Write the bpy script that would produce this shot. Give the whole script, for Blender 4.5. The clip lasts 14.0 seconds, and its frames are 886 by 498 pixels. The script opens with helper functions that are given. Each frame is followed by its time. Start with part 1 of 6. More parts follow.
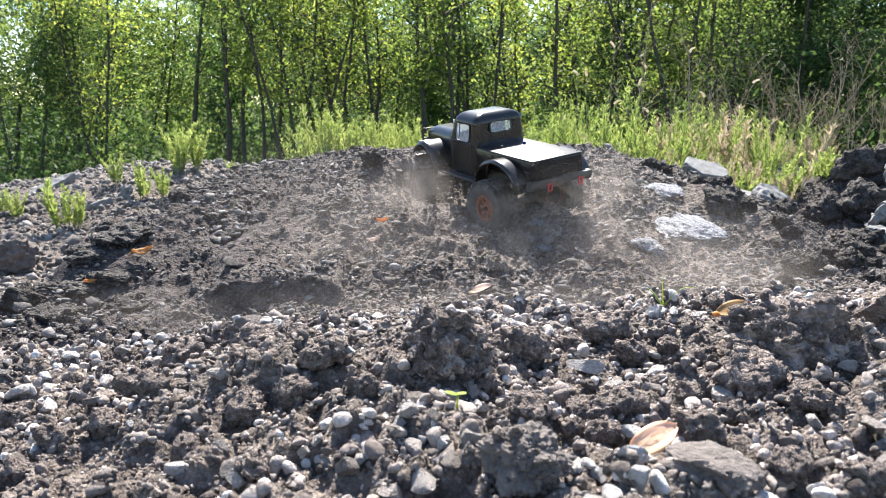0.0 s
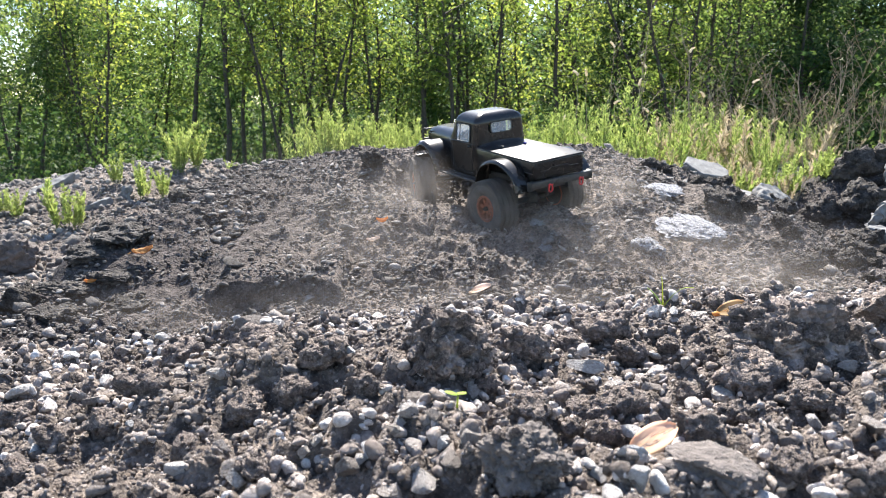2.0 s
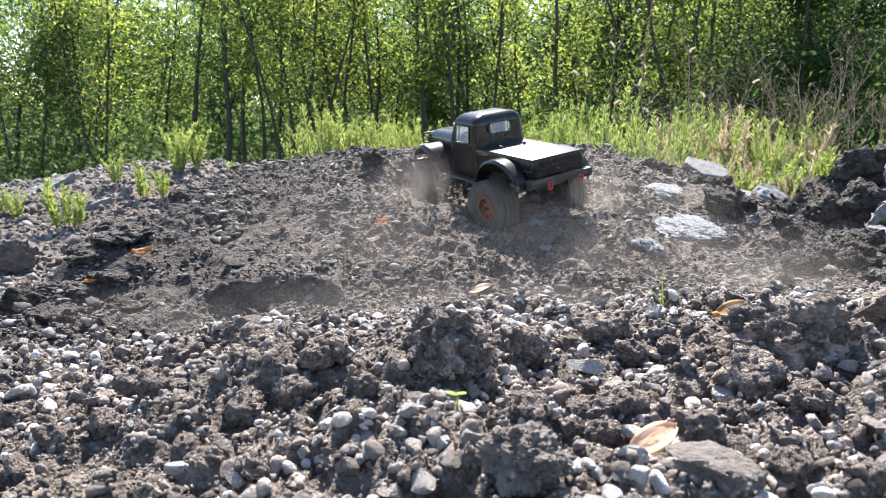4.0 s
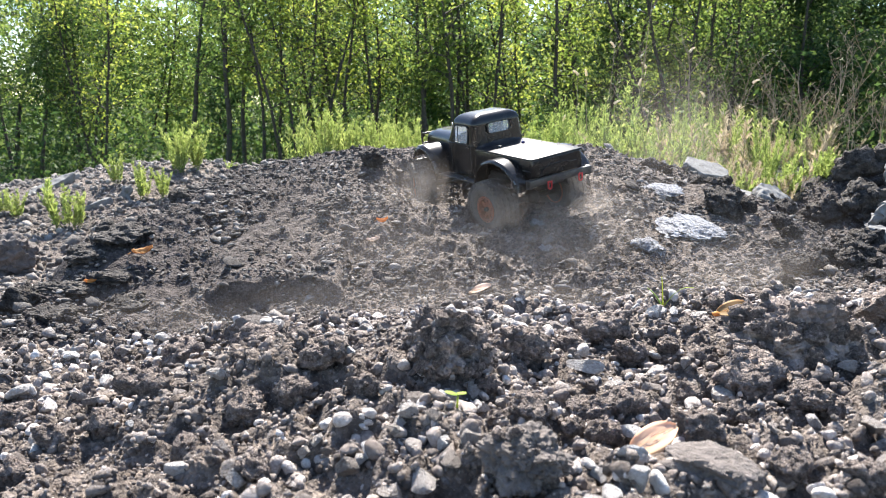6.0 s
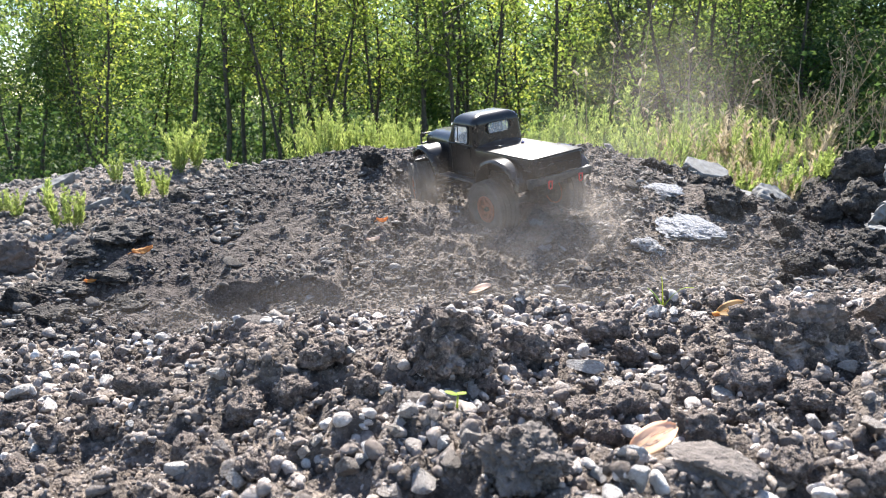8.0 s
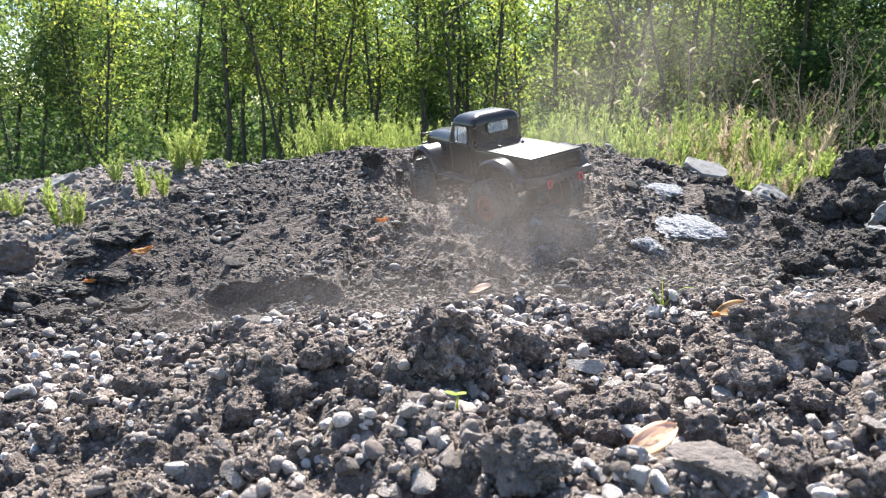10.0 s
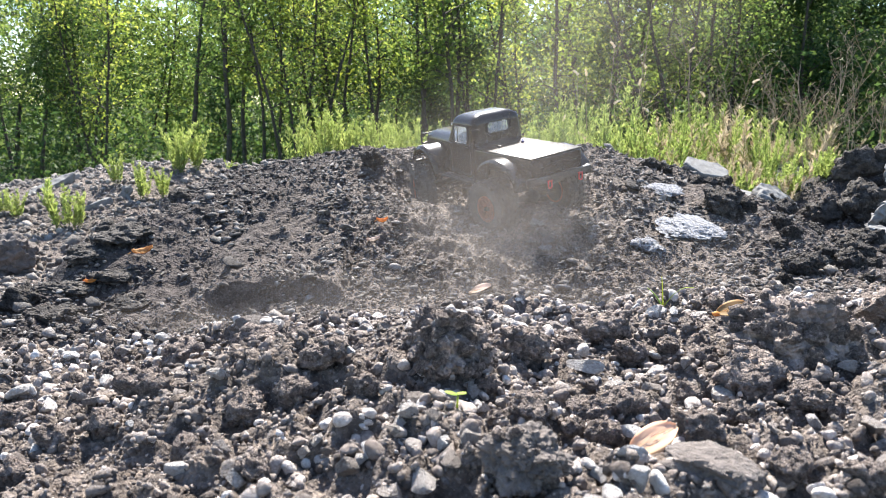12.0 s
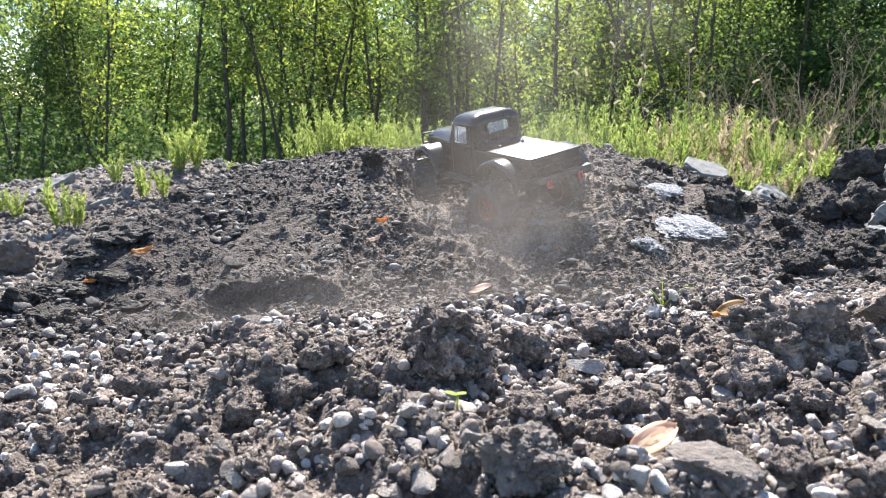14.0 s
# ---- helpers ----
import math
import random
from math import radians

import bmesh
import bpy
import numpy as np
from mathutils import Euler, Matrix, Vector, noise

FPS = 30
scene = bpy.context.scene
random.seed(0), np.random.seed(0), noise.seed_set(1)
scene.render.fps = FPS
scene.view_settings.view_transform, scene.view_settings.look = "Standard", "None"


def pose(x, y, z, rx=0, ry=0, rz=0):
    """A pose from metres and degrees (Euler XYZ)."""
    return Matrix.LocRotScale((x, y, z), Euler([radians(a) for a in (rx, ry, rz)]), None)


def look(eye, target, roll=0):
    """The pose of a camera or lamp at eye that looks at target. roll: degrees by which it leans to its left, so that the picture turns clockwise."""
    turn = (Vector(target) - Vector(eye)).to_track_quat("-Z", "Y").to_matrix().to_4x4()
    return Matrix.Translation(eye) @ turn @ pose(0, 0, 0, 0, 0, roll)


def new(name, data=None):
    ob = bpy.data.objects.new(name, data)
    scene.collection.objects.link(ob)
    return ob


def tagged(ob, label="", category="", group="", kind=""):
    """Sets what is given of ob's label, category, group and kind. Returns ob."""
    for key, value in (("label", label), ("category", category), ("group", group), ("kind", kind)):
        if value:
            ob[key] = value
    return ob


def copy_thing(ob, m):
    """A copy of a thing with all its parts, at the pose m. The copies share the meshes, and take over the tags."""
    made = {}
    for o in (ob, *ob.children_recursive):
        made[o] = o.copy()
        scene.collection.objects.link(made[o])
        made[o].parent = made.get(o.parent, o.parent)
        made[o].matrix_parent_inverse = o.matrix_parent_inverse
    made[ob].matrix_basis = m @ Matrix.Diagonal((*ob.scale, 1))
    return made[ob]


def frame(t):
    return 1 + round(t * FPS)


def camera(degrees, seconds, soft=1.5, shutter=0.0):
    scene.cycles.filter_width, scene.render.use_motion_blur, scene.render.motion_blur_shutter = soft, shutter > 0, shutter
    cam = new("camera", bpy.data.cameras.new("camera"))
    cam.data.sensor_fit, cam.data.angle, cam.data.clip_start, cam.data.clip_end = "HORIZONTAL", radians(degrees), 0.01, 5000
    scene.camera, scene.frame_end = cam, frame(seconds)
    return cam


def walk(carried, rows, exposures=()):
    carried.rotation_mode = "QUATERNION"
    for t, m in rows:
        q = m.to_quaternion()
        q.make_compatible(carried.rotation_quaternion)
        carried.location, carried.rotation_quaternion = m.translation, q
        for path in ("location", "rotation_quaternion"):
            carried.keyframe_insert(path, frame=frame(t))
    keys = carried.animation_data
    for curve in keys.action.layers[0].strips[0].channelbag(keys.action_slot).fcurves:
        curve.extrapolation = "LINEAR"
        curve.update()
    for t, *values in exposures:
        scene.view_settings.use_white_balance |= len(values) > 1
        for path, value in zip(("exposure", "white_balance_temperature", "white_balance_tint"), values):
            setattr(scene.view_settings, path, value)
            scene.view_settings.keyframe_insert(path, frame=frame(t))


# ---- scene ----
# ---- camera: a phone on the ground, standing still ----
cam = camera(62, 14.0, soft=0.7, shutter=0.5)
cam.data.dof.use_dof = True
cam.data.dof.focus_distance = 1.05
cam.data.dof.aperture_fstop = 13.0
scene.cycles.transparent_max_bounces = 40   # for the veils of dust
EYE = (0.0, 0.0, 0.45)
VIEW = pose(*EYE, 90 - 10.89, 0, 0)
walk(cam, [(0.0, VIEW), (14.0, VIEW)], exposures=((0.0, 1.85), (14.0, 1.85)))

# ---- world and sun ----
SUN_ELEVATION, SUN_AZIMUTH = radians(50), radians(0)   # azimuth from +y towards +x
world = bpy.data.worlds.new("sky")
scene.world = world
world.use_nodes = True
sky = world.node_tree.nodes.new("ShaderNodeTexSky")
sky.sky_type = "NISHITA"
sky.sun_disc = False
sky.sun_elevation = SUN_ELEVATION
sky.sun_rotation = SUN_AZIMUTH
sky.dust_density = 0.3
sky.ozone_density = 2.0
back = world.node_tree.nodes["Background"]
back.inputs["Strength"].default_value = 0.09
world.node_tree.links.new(sky.outputs["Color"], back.inputs["Color"])

sun = new("sun", bpy.data.lights.new("sun", "SUN"))
sun.data.energy = 5.0
sun.data.angle = radians(0.5)
sun.data.color = (1.0, 0.94, 0.86)
to_sun = Vector((math.sin(SUN_AZIMUTH) * math.cos(SUN_ELEVATION), math.cos(SUN_AZIMUTH) * math.cos(SUN_ELEVATION), math.sin(SUN_ELEVATION)))
sun.matrix_world = look(to_sun * 30, (0, 0, 0))

# ---- materials ----
class Nodes:
    """Short writing for a node material."""

    def __init__(self, name):
        self.mat = bpy.data.materials.new(name)
        self.mat.use_nodes = True
        self.tree = self.mat.node_tree
        self.bsdf = self.tree.nodes["Principled BSDF"]
        self.out = self.tree.nodes["Material Output"]

    def node(self, kind):
        return self.tree.nodes.new(kind)

    def link(self, a, b):
        self.tree.links.new(a, b)

    def coord(self, kind="Object"):
        return self.node("ShaderNodeTexCoord").outputs[kind]

    def noise(self, scale, detail=4.0, rough=0.6, vector=None):
        n = self.node("ShaderNodeTexNoise")
        n.inputs["Scale"].default_value = scale
        n.inputs["Detail"].default_value = detail
        n.inputs["Roughness"].default_value = rough
        self.link(vector or self.coord(), n.inputs["Vector"])
        return n.outputs["Fac"]

    def grains(self, scale):
        """Crumbs: the height of each, highest in its middle, and a shade of its own."""
        n = self.node("ShaderNodeTexVoronoi")
        n.inputs["Scale"].default_value = scale
        wobble = self.node("ShaderNodeVectorMath")
        wobble.operation = "MULTIPLY_ADD"
        tex = self.node("ShaderNodeTexNoise")
        tex.inputs["Scale"].default_value = scale * 0.7
        self.link(self.coord(), tex.inputs["Vector"])
        self.link(tex.outputs["Color"], wobble.inputs[0])
        wobble.inputs[1].default_value = (0.9 / scale,) * 3
        self.link(self.coord(), wobble.inputs[2])
        self.link(wobble.outputs[0], n.inputs["Vector"])
        flip = self.node("ShaderNodeMath")
        flip.operation = "SUBTRACT"
        flip.inputs[0].default_value = 1.0
        self.link(n.outputs["Distance"], flip.inputs[1])
        shade = self.node("ShaderNodeSeparateColor")
        self.link(n.outputs["Color"], shade.inputs[0])
        return flip.outputs[0], shade.outputs[0]

    def ramp(self, fac, stops):
        n = self.node("ShaderNodeValToRGB")
        for i, (at, colour) in enumerate(stops):
            e = n.color_ramp.elements[i] if i < 2 else n.color_ramp.elements.new(at)
            e.position, e.color = at, (*colour, 1)
        self.link(fac, n.inputs["Fac"])
        return n.outputs["Color"]

    def mix(self, fac, a, b, mode="MIX"):
        n = self.node("ShaderNodeMix")
        n.data_type, n.blend_type = "RGBA", mode
        for socket, value in ((n.inputs[0], fac), (n.inputs[6], a), (n.inputs[7], b)):
            if isinstance(value, bpy.types.NodeSocket):
                self.link(value, socket)
            elif isinstance(value, tuple):
                socket.default_value = (*value, 1)
            else:
                socket.default_value = value
        return n.outputs[2]

    def bump(self, height, strength, distance):
        n = self.node("ShaderNodeBump")
        n.inputs["Strength"].default_value = strength
        n.inputs["Distance"].default_value = distance
        self.link(height, n.inputs["Height"])
        self.link(n.outputs["Normal"], self.bsdf.inputs["Normal"])
        return n

    def base(self, value):
        self.put("Base Color", value)
        return self

    def put(self, name, value):
        s = self.bsdf.inputs[name]
        if isinstance(value, bpy.types.NodeSocket):
            self.link(value, s)
        elif isinstance(value, tuple):
            s.default_value = (*value, 1)
        else:
            s.default_value = value
        return self


def mat_dirt(name, dark, light, pale=(0.2, 0.19, 0.175), scale=1.0, pale_share=0.62, far=None):
    n = Nodes(name)
    n.put("Roughness", 0.92).put("Specular IOR Level", 0.25)
    big = n.noise(5 * scale, 3)
    mid = n.noise(60 * scale, 5, 0.65)
    fine = n.noise(420 * scale, 4, 0.7)
    col = n.mix(n.ramp(big, [(0.35, (0, 0, 0)), (0.65, (1, 1, 1))]), n.ramp(mid, [(0.3, dark), (0.7, light)]), n.ramp(mid, [(0.3, tuple(c * 1.35 for c in dark)), (0.7, tuple(c * 1.3 for c in light))]))
    h1, s1 = n.grains(120 * scale)
    h2, s2 = n.grains(290 * scale)
    col = n.mix(n.ramp(s1, [(0.0, (0, 0, 0)), (1.0, (1, 1, 1))]), n.mix(1.0, col, (0.62, 0.62, 0.62), "MULTIPLY"), n.mix(1.0, col, (1.35, 1.33, 1.3), "MULTIPLY"))
    col = n.mix(n.ramp(s2, [(0.55, (0, 0, 0)), (1.0, (0.8, 0.8, 0.8))]), col, n.mix(1.0, col, (1.6, 1.58, 1.55), "MULTIPLY"))
    specks = n.ramp(fine, [(pale_share, (0, 0, 0)), (pale_share + 0.07, (1, 1, 1))])
    col = n.mix(specks, col, pale)
    if far is not None:
        # the mound is of darker, fresher soil than the bank; its trodden side is dusty
        ragged = n.node("ShaderNodeVectorMath")
        ragged.operation = "MULTIPLY_ADD"
        n.link(n.noise(5.0, 3), ragged.inputs[0])
        ragged.inputs[1].default_value = (0.2, 0.12, 0)
        shifted = n.node("ShaderNodeVectorMath")
        shifted.operation = "ADD"
        n.link(n.coord(), shifted.inputs[0])
        shifted.inputs[1].default_value = (-0.1, -0.06, 0)
        n.link(shifted.outputs[0], ragged.inputs[2])
        spot = n.node("ShaderNodeSeparateXYZ")
        n.link(ragged.outputs[0], spot.inputs[0])
        fresh = n.node("ShaderNodeMapRange")
        fresh.inputs["From Min"].default_value, fresh.inputs["From Max"].default_value = 1.02, 1.2
        n.link(spot.outputs["Y"], fresh.inputs["Value"])
        dusty = n.node("ShaderNodeMapRange")
        dusty.inputs["From Min"].default_value, dusty.inputs["From Max"].default_value = 0.1, -0.5
        dusty.inputs["To Min"].default_value, dusty.inputs["To Max"].default_value = 0.02, 1.0
        n.link(spot.outputs["X"], dusty.inputs["Value"])
        other = n.node("ShaderNodeMapRange")
        other.inputs["From Min"].default_value, other.inputs["From Max"].default_value = 0.6, 1.1
        n.link(spot.outputs["X"], other.inputs["Value"])
        # the dark soil ends beyond the heap
        ends = n.node("ShaderNodeMapRange")
        ends.inputs["From Min"].default_value, ends.inputs["From Max"].default_value = 2.6, 1.9
        n.link(spot.outputs["X"], ends.inputs["Value"])
        within = n.node("ShaderNodeMath")
        within.operation = "MULTIPLY"
        n.link(other.outputs[0], within.inputs[0])
        n.link(ends.outputs[0], within.inputs[1])
        sides = n.node("ShaderNodeMath")
        sides.operation = "MAXIMUM"
        n.link(dusty.outputs[0], sides.inputs[0])
        n.link(within.outputs[0], sides.inputs[1])
        both = n.node("ShaderNodeMath")
        both.operation = "MULTIPLY"
        # the heap to the side is of paler, older rubble
        own = n.node("ShaderNodeMapRange")
        own.inputs["From Min"].default_value, own.inputs["From Max"].default_value = -0.90, -0.82
        back_off = n.node("ShaderNodeMapRange")
        back_off.inputs["From Min"].default_value, back_off.inputs["From Max"].default_value = 1.58, 1.78
        back_off.inputs["To Min"].default_value, back_off.inputs["To Max"].default_value = 0.0, 0.12
        n.link(spot.outputs["Y"], back_off.inputs["Value"])
        along = n.node("ShaderNodeMath")
        along.operation = "SUBTRACT"
        n.link(spot.outputs["X"], along.inputs[0])
        n.link(back_off.outputs[0], along.inputs[1])
        n.link(along.outputs[0], own.inputs["Value"])
        heap = n.node("ShaderNodeMath")
        heap.operation = "MULTIPLY"
        n.link(fresh.outputs[0], heap.inputs[0])
        n.link(own.outputs[0], heap.inputs[1])
        n.link(heap.outputs[0], both.inputs[0])
        n.link(sides.outputs[0], both.inputs[1])
        col = n.mix(both.outputs[0], col, n.mix(1.0, col, (0.46, 0.465, 0.50), "MULTIPLY"))
        # leaf litter and grass beyond the heaps
        part_y = n.node("ShaderNodeSeparateXYZ")
        n.link(n.coord(), part_y.inputs[0])
        reach = n.node("ShaderNodeMapRange")
        reach.inputs["From Min"].default_value, reach.inputs["From Max"].default_value = 3.3, 4.2
        n.link(part_y.outputs["Y"], reach.inputs["Value"])
        col = n.mix(reach.outputs[0], col, n.ramp(n.noise(3.0, 5, 0.7), [(0.35, far), (0.65, tuple(c * 2.2 for c in far))]))
    n.base(col)
    crumbs = n.mix(0.4, h1, h2)
    n.bump(n.mix(0.45, crumbs, n.mix(0.5, mid, fine)), 1.0, 0.014 if scale > 0.5 else 0.02)
    return n.mat


def mat_stone(name, stops, rough=0.85, grain=300.0, spread="island"):
    """Pebbles: each takes its own colour."""
    n = Nodes(name)
    n.put("Roughness", rough).put("Specular IOR Level", 0.3)
    if spread == "island":
        pick = n.node("ShaderNodeNewGeometry").outputs["Random Per Island"]
    else:
        pick = n.node("ShaderNodeObjectInfo").outputs["Random"]
    own = n.ramp(pick, stops)
    g = n.noise(grain, 5, 0.7)
    col = n.mix(n.ramp(g, [(0.4, (0, 0, 0)), (0.75, (1, 1, 1))]), own, n.mix(1.0, own, (0.55, 0.5, 0.46), "MULTIPLY"))
    n.base(col)
    n.bump(g, 0.9, 0.004 if spread == "island" else 0.012)
    return n.mat


def mat_leaf(name, stops, glow=0.5, rough=0.6, tint=(1.35, 1.22, 0.89)):
    """Thin leaves that let light through."""
    n = Nodes(name)
    n.put("Roughness", rough).put("Specular IOR Level", 0.16)
    pick = n.node("ShaderNodeNewGeometry").outputs["Random Per Island"]
    own = n.ramp(pick, stops)
    if tint[2] < 0.9:
        own = n.mix(n.ramp(n.noise(9.0, 2), [(0.35, (0, 0, 0)), (0.7, (1, 1, 1))]), own, n.mix(1.0, own, (0.72, 0.85, 0.6), "MULTIPLY"))
    if tint[2] < 0.9:
        # each plant has its own shade
        each = n.node("ShaderNodeObjectInfo").outputs["Random"]
        own = n.mix(each, n.mix(1.0, own, (0.66, 0.73, 0.92), "MULTIPLY"), n.mix(1.0, own, (1.48, 1.26, 1.0), "MULTIPLY"))
    n.base(own)
    t = n.node("ShaderNodeBsdfTranslucent")
    n.link(n.mix(1.0, own, tint, "MULTIPLY"), t.inputs["Color"])
    m = n.node("ShaderNodeMixShader")
    m.inputs[0].default_value = glow
    n.link(n.bsdf.outputs[0], m.inputs[1])
    n.link(t.outputs[0], m.inputs[2])
    n.link(m.outputs[0], n.out.inputs["Surface"])
    return n.mat


def mat_plain(name, colour, rough=0.5, metal=0.0, vary=0.25, scale=80.0, dust=0.0, bump=0.0, coat=0.0, shine=0.5):
    n = Nodes(name)
    n.put("Metallic", metal)
    g = n.noise(scale, 5, 0.65)
    col = n.mix(n.ramp(g, [(0.35, (0, 0, 0)), (0.7, (1, 1, 1))]), tuple(c * (1 - vary) for c in colour), tuple(min(1, c * (1 + vary)) for c in colour))
    if dust:
        d = n.noise(scale * 0.35, 6, 0.7)
        cover = n.ramp(d, [(0.5 - dust * 0.3, (0, 0, 0)), (0.95, (dust, dust, dust))])
        col = n.mix(cover, col, (0.22, 0.2, 0.18))
        r = n.node("ShaderNodeMapRange")
        r.inputs["To Min"].default_value, r.inputs["To Max"].default_value = rough, min(1, rough + 0.4)
        n.link(cover, r.inputs["Value"])
        n.put("Roughness", r.outputs[0])
    else:
        n.put("Roughness", rough)
    n.put("Coat Weight", coat).put("Specular IOR Level", shine)
    n.base(col)
    if bump:
        n.bump(g, bump, 0.002 if scale > 20 else 0.012)
    return n.mat


M_GROUND = mat_dirt("dark_soil", (0.060, 0.049, 0.043), (0.172, 0.146, 0.130), (0.34, 0.30, 0.27), pale_share=0.60, far=(0.03, 0.045, 0.015))
M_CLOD = mat_dirt("soil_clod", (0.058, 0.052, 0.049), (0.16, 0.144, 0.135), scale=1.4, pale_share=0.66)
M_CRUMB = mat_stone("soil_crumbs", [(0.0, (0.095, 0.08, 0.073)), (0.6, (0.225, 0.196, 0.178)), (1.0, (0.38, 0.337, 0.312))], 0.95)
M_PEBBLE = mat_stone("gravel_stone", [(0.0, (0.18, 0.148, 0.13)), (0.3, (0.34, 0.293, 0.265)), (0.6, (0.51, 0.455, 0.42)), (0.85, (0.63, 0.585, 0.555)), (1.0, (0.73, 0.71, 0.70))], 0.8)
M_RUBBLE = mat_stone("pale_rubble", [(0.0, (0.11, 0.10, 0.095)), (0.6, (0.22, 0.205, 0.19)), (1.0, (0.36, 0.34, 0.32))], 0.95)
M_FLAKE = mat_stone("dry_soil_flakes", [(0.0, (0.07, 0.064, 0.06)), (0.6, (0.15, 0.14, 0.132)), (1.0, (0.32, 0.30, 0.285))], 0.95)
M_CRUMB_DARK = mat_stone("fresh_soil_crumbs", [(0.0, (0.044, 0.042, 0.041)), (0.6, (0.112, 0.108, 0.103)), (1.0, (0.25, 0.242, 0.232))], 0.95)
M_STONE = mat_stone("loose_stone", [(0.0, (0.27, 0.235, 0.21)), (0.35, (0.46, 0.415, 0.385)), (0.7, (0.61, 0.58, 0.56)), (1.0, (0.74, 0.73, 0.73))], 0.8, grain=11.0, spread="object")
M_SLAB = mat_plain("broken_concrete", (0.175, 0.175, 0.172), 0.9, 0, 0.25, 60.0, dust=0.3, bump=0.6)
M_PALE = mat_plain("pale_rock", (0.27, 0.275, 0.295), 0.9, 0, 0.5, 16.0, bump=1.0)
M_BODY = mat_plain("satin_black_paint", (0.012, 0.0105, 0.010), 0.22, 0, 0.2, 70.0, dust=0.14, bump=0.02, shine=0.45)
M_BED = mat_plain("smooth_black_cover", (0.015, 0.015, 0.017), 0.42, 0, 0.2, 60.0, dust=0.28, bump=0.08, shine=0.28)
M_TRIM = mat_plain("black_plastic", (0.016, 0.016, 0.016), 0.5, 0, 0.2, 120.0, dust=0.35)
M_STEEL = mat_plain("dusty_black_metal", (0.05, 0.05, 0.05), 0.5, 0.6, 0.25, 120.0, dust=0.5)
M_RUBBER = mat_plain("dusty_rubber", (0.066, 0.058, 0.052), 0.88, 0, 0.3, 110.0, dust=0.6, bump=0.3)
M_RIM = mat_plain("copper_red_rim", (0.30, 0.095, 0.05), 0.45, 0.3, 0.25, 150.0, dust=0.45)
M_RED = mat_plain("red_enamel", (0.55, 0.03, 0.035), 0.4, 0, 0.15, 200.0, dust=0.2)
M_BLUE = mat_plain("blue_anodised_clip", (0.02, 0.03, 0.22), 0.3, 0.6, 0.1, 200.0)
M_SILVER = mat_plain("bright_metal", (0.6, 0.6, 0.58), 0.25, 1.0, 0.1, 150.0, dust=0.2)
M_BARK = mat_plain("grey_brown_bark", (0.055, 0.046, 0.036), 0.9, 0, 0.45, 40.0, bump=0.8)
M_DRY = mat_stone("dry_stalk", [(0.0, (0.2, 0.15, 0.1)), (0.5, (0.33, 0.26, 0.18)), (1.0, (0.45, 0.38, 0.28))], 0.9)
M_SEEDHEAD = mat_leaf("pale_seed_head", [(0.0, (0.68, 0.61, 0.49)), (1.0, (0.8, 0.74, 0.62))], 0.5, 0.8, (1.0, 0.97, 0.92))
M_STRAW = mat_leaf("dry_straw", [(0.0, (0.46, 0.38, 0.26)), (1.0, (0.62, 0.54, 0.4))], 0.35, 0.8, (1.0, 0.95, 0.9))
M_STEM = mat_plain("green_stem", (0.12, 0.16, 0.04), 0.7, 0, 0.3, 50.0)
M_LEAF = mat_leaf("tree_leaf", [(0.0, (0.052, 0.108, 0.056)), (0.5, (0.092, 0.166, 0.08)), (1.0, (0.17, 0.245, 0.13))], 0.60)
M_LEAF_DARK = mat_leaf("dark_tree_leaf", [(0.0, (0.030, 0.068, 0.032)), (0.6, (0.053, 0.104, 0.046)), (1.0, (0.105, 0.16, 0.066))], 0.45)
# brighter, yellower copy of the tree leaf: sunlit glow put into the colour
M_LEAF_SUNLIT = mat_leaf("sunlit_tree_leaf", [(0.0, (0.09, 0.155, 0.048)), (0.5, (0.16, 0.24, 0.078)), (1.0, (0.26, 0.335, 0.115))], 0.64)
M_WEED = mat_leaf("weed_leaf", [(0.0, (0.17, 0.25, 0.08)), (0.5, (0.27, 0.36, 0.12)), (1.0, (0.40, 0.46, 0.20))], 0.5, tint=(1.3, 1.25, 0.9))
M_WEED_LIME = mat_leaf("lime_weed_leaf", [(0.0, (0.21, 0.29, 0.085)), (0.5, (0.30, 0.38, 0.13)), (1.0, (0.42, 0.47, 0.20))], 0.55, tint=(1.25, 1.2, 0.95))
M_SPROUT = mat_leaf("sprout_leaf", [(0.0, (0.28, 0.40, 0.10)), (1.0, (0.40, 0.50, 0.17))], 0.5)
M_SAMARA = mat_leaf("dry_winged_seed", [(0.0, (0.70, 0.51, 0.41)), (1.0, (0.76, 0.59, 0.49))], 0.35, 0.6, (1.0, 0.9, 0.7))
M_ORANGE = mat_leaf("orange_dead_leaf", [(0.0, (0.56, 0.29, 0.11)), (1.0, (0.64, 0.39, 0.16))], 0.4, 0.6, (1.0, 0.8, 0.5))


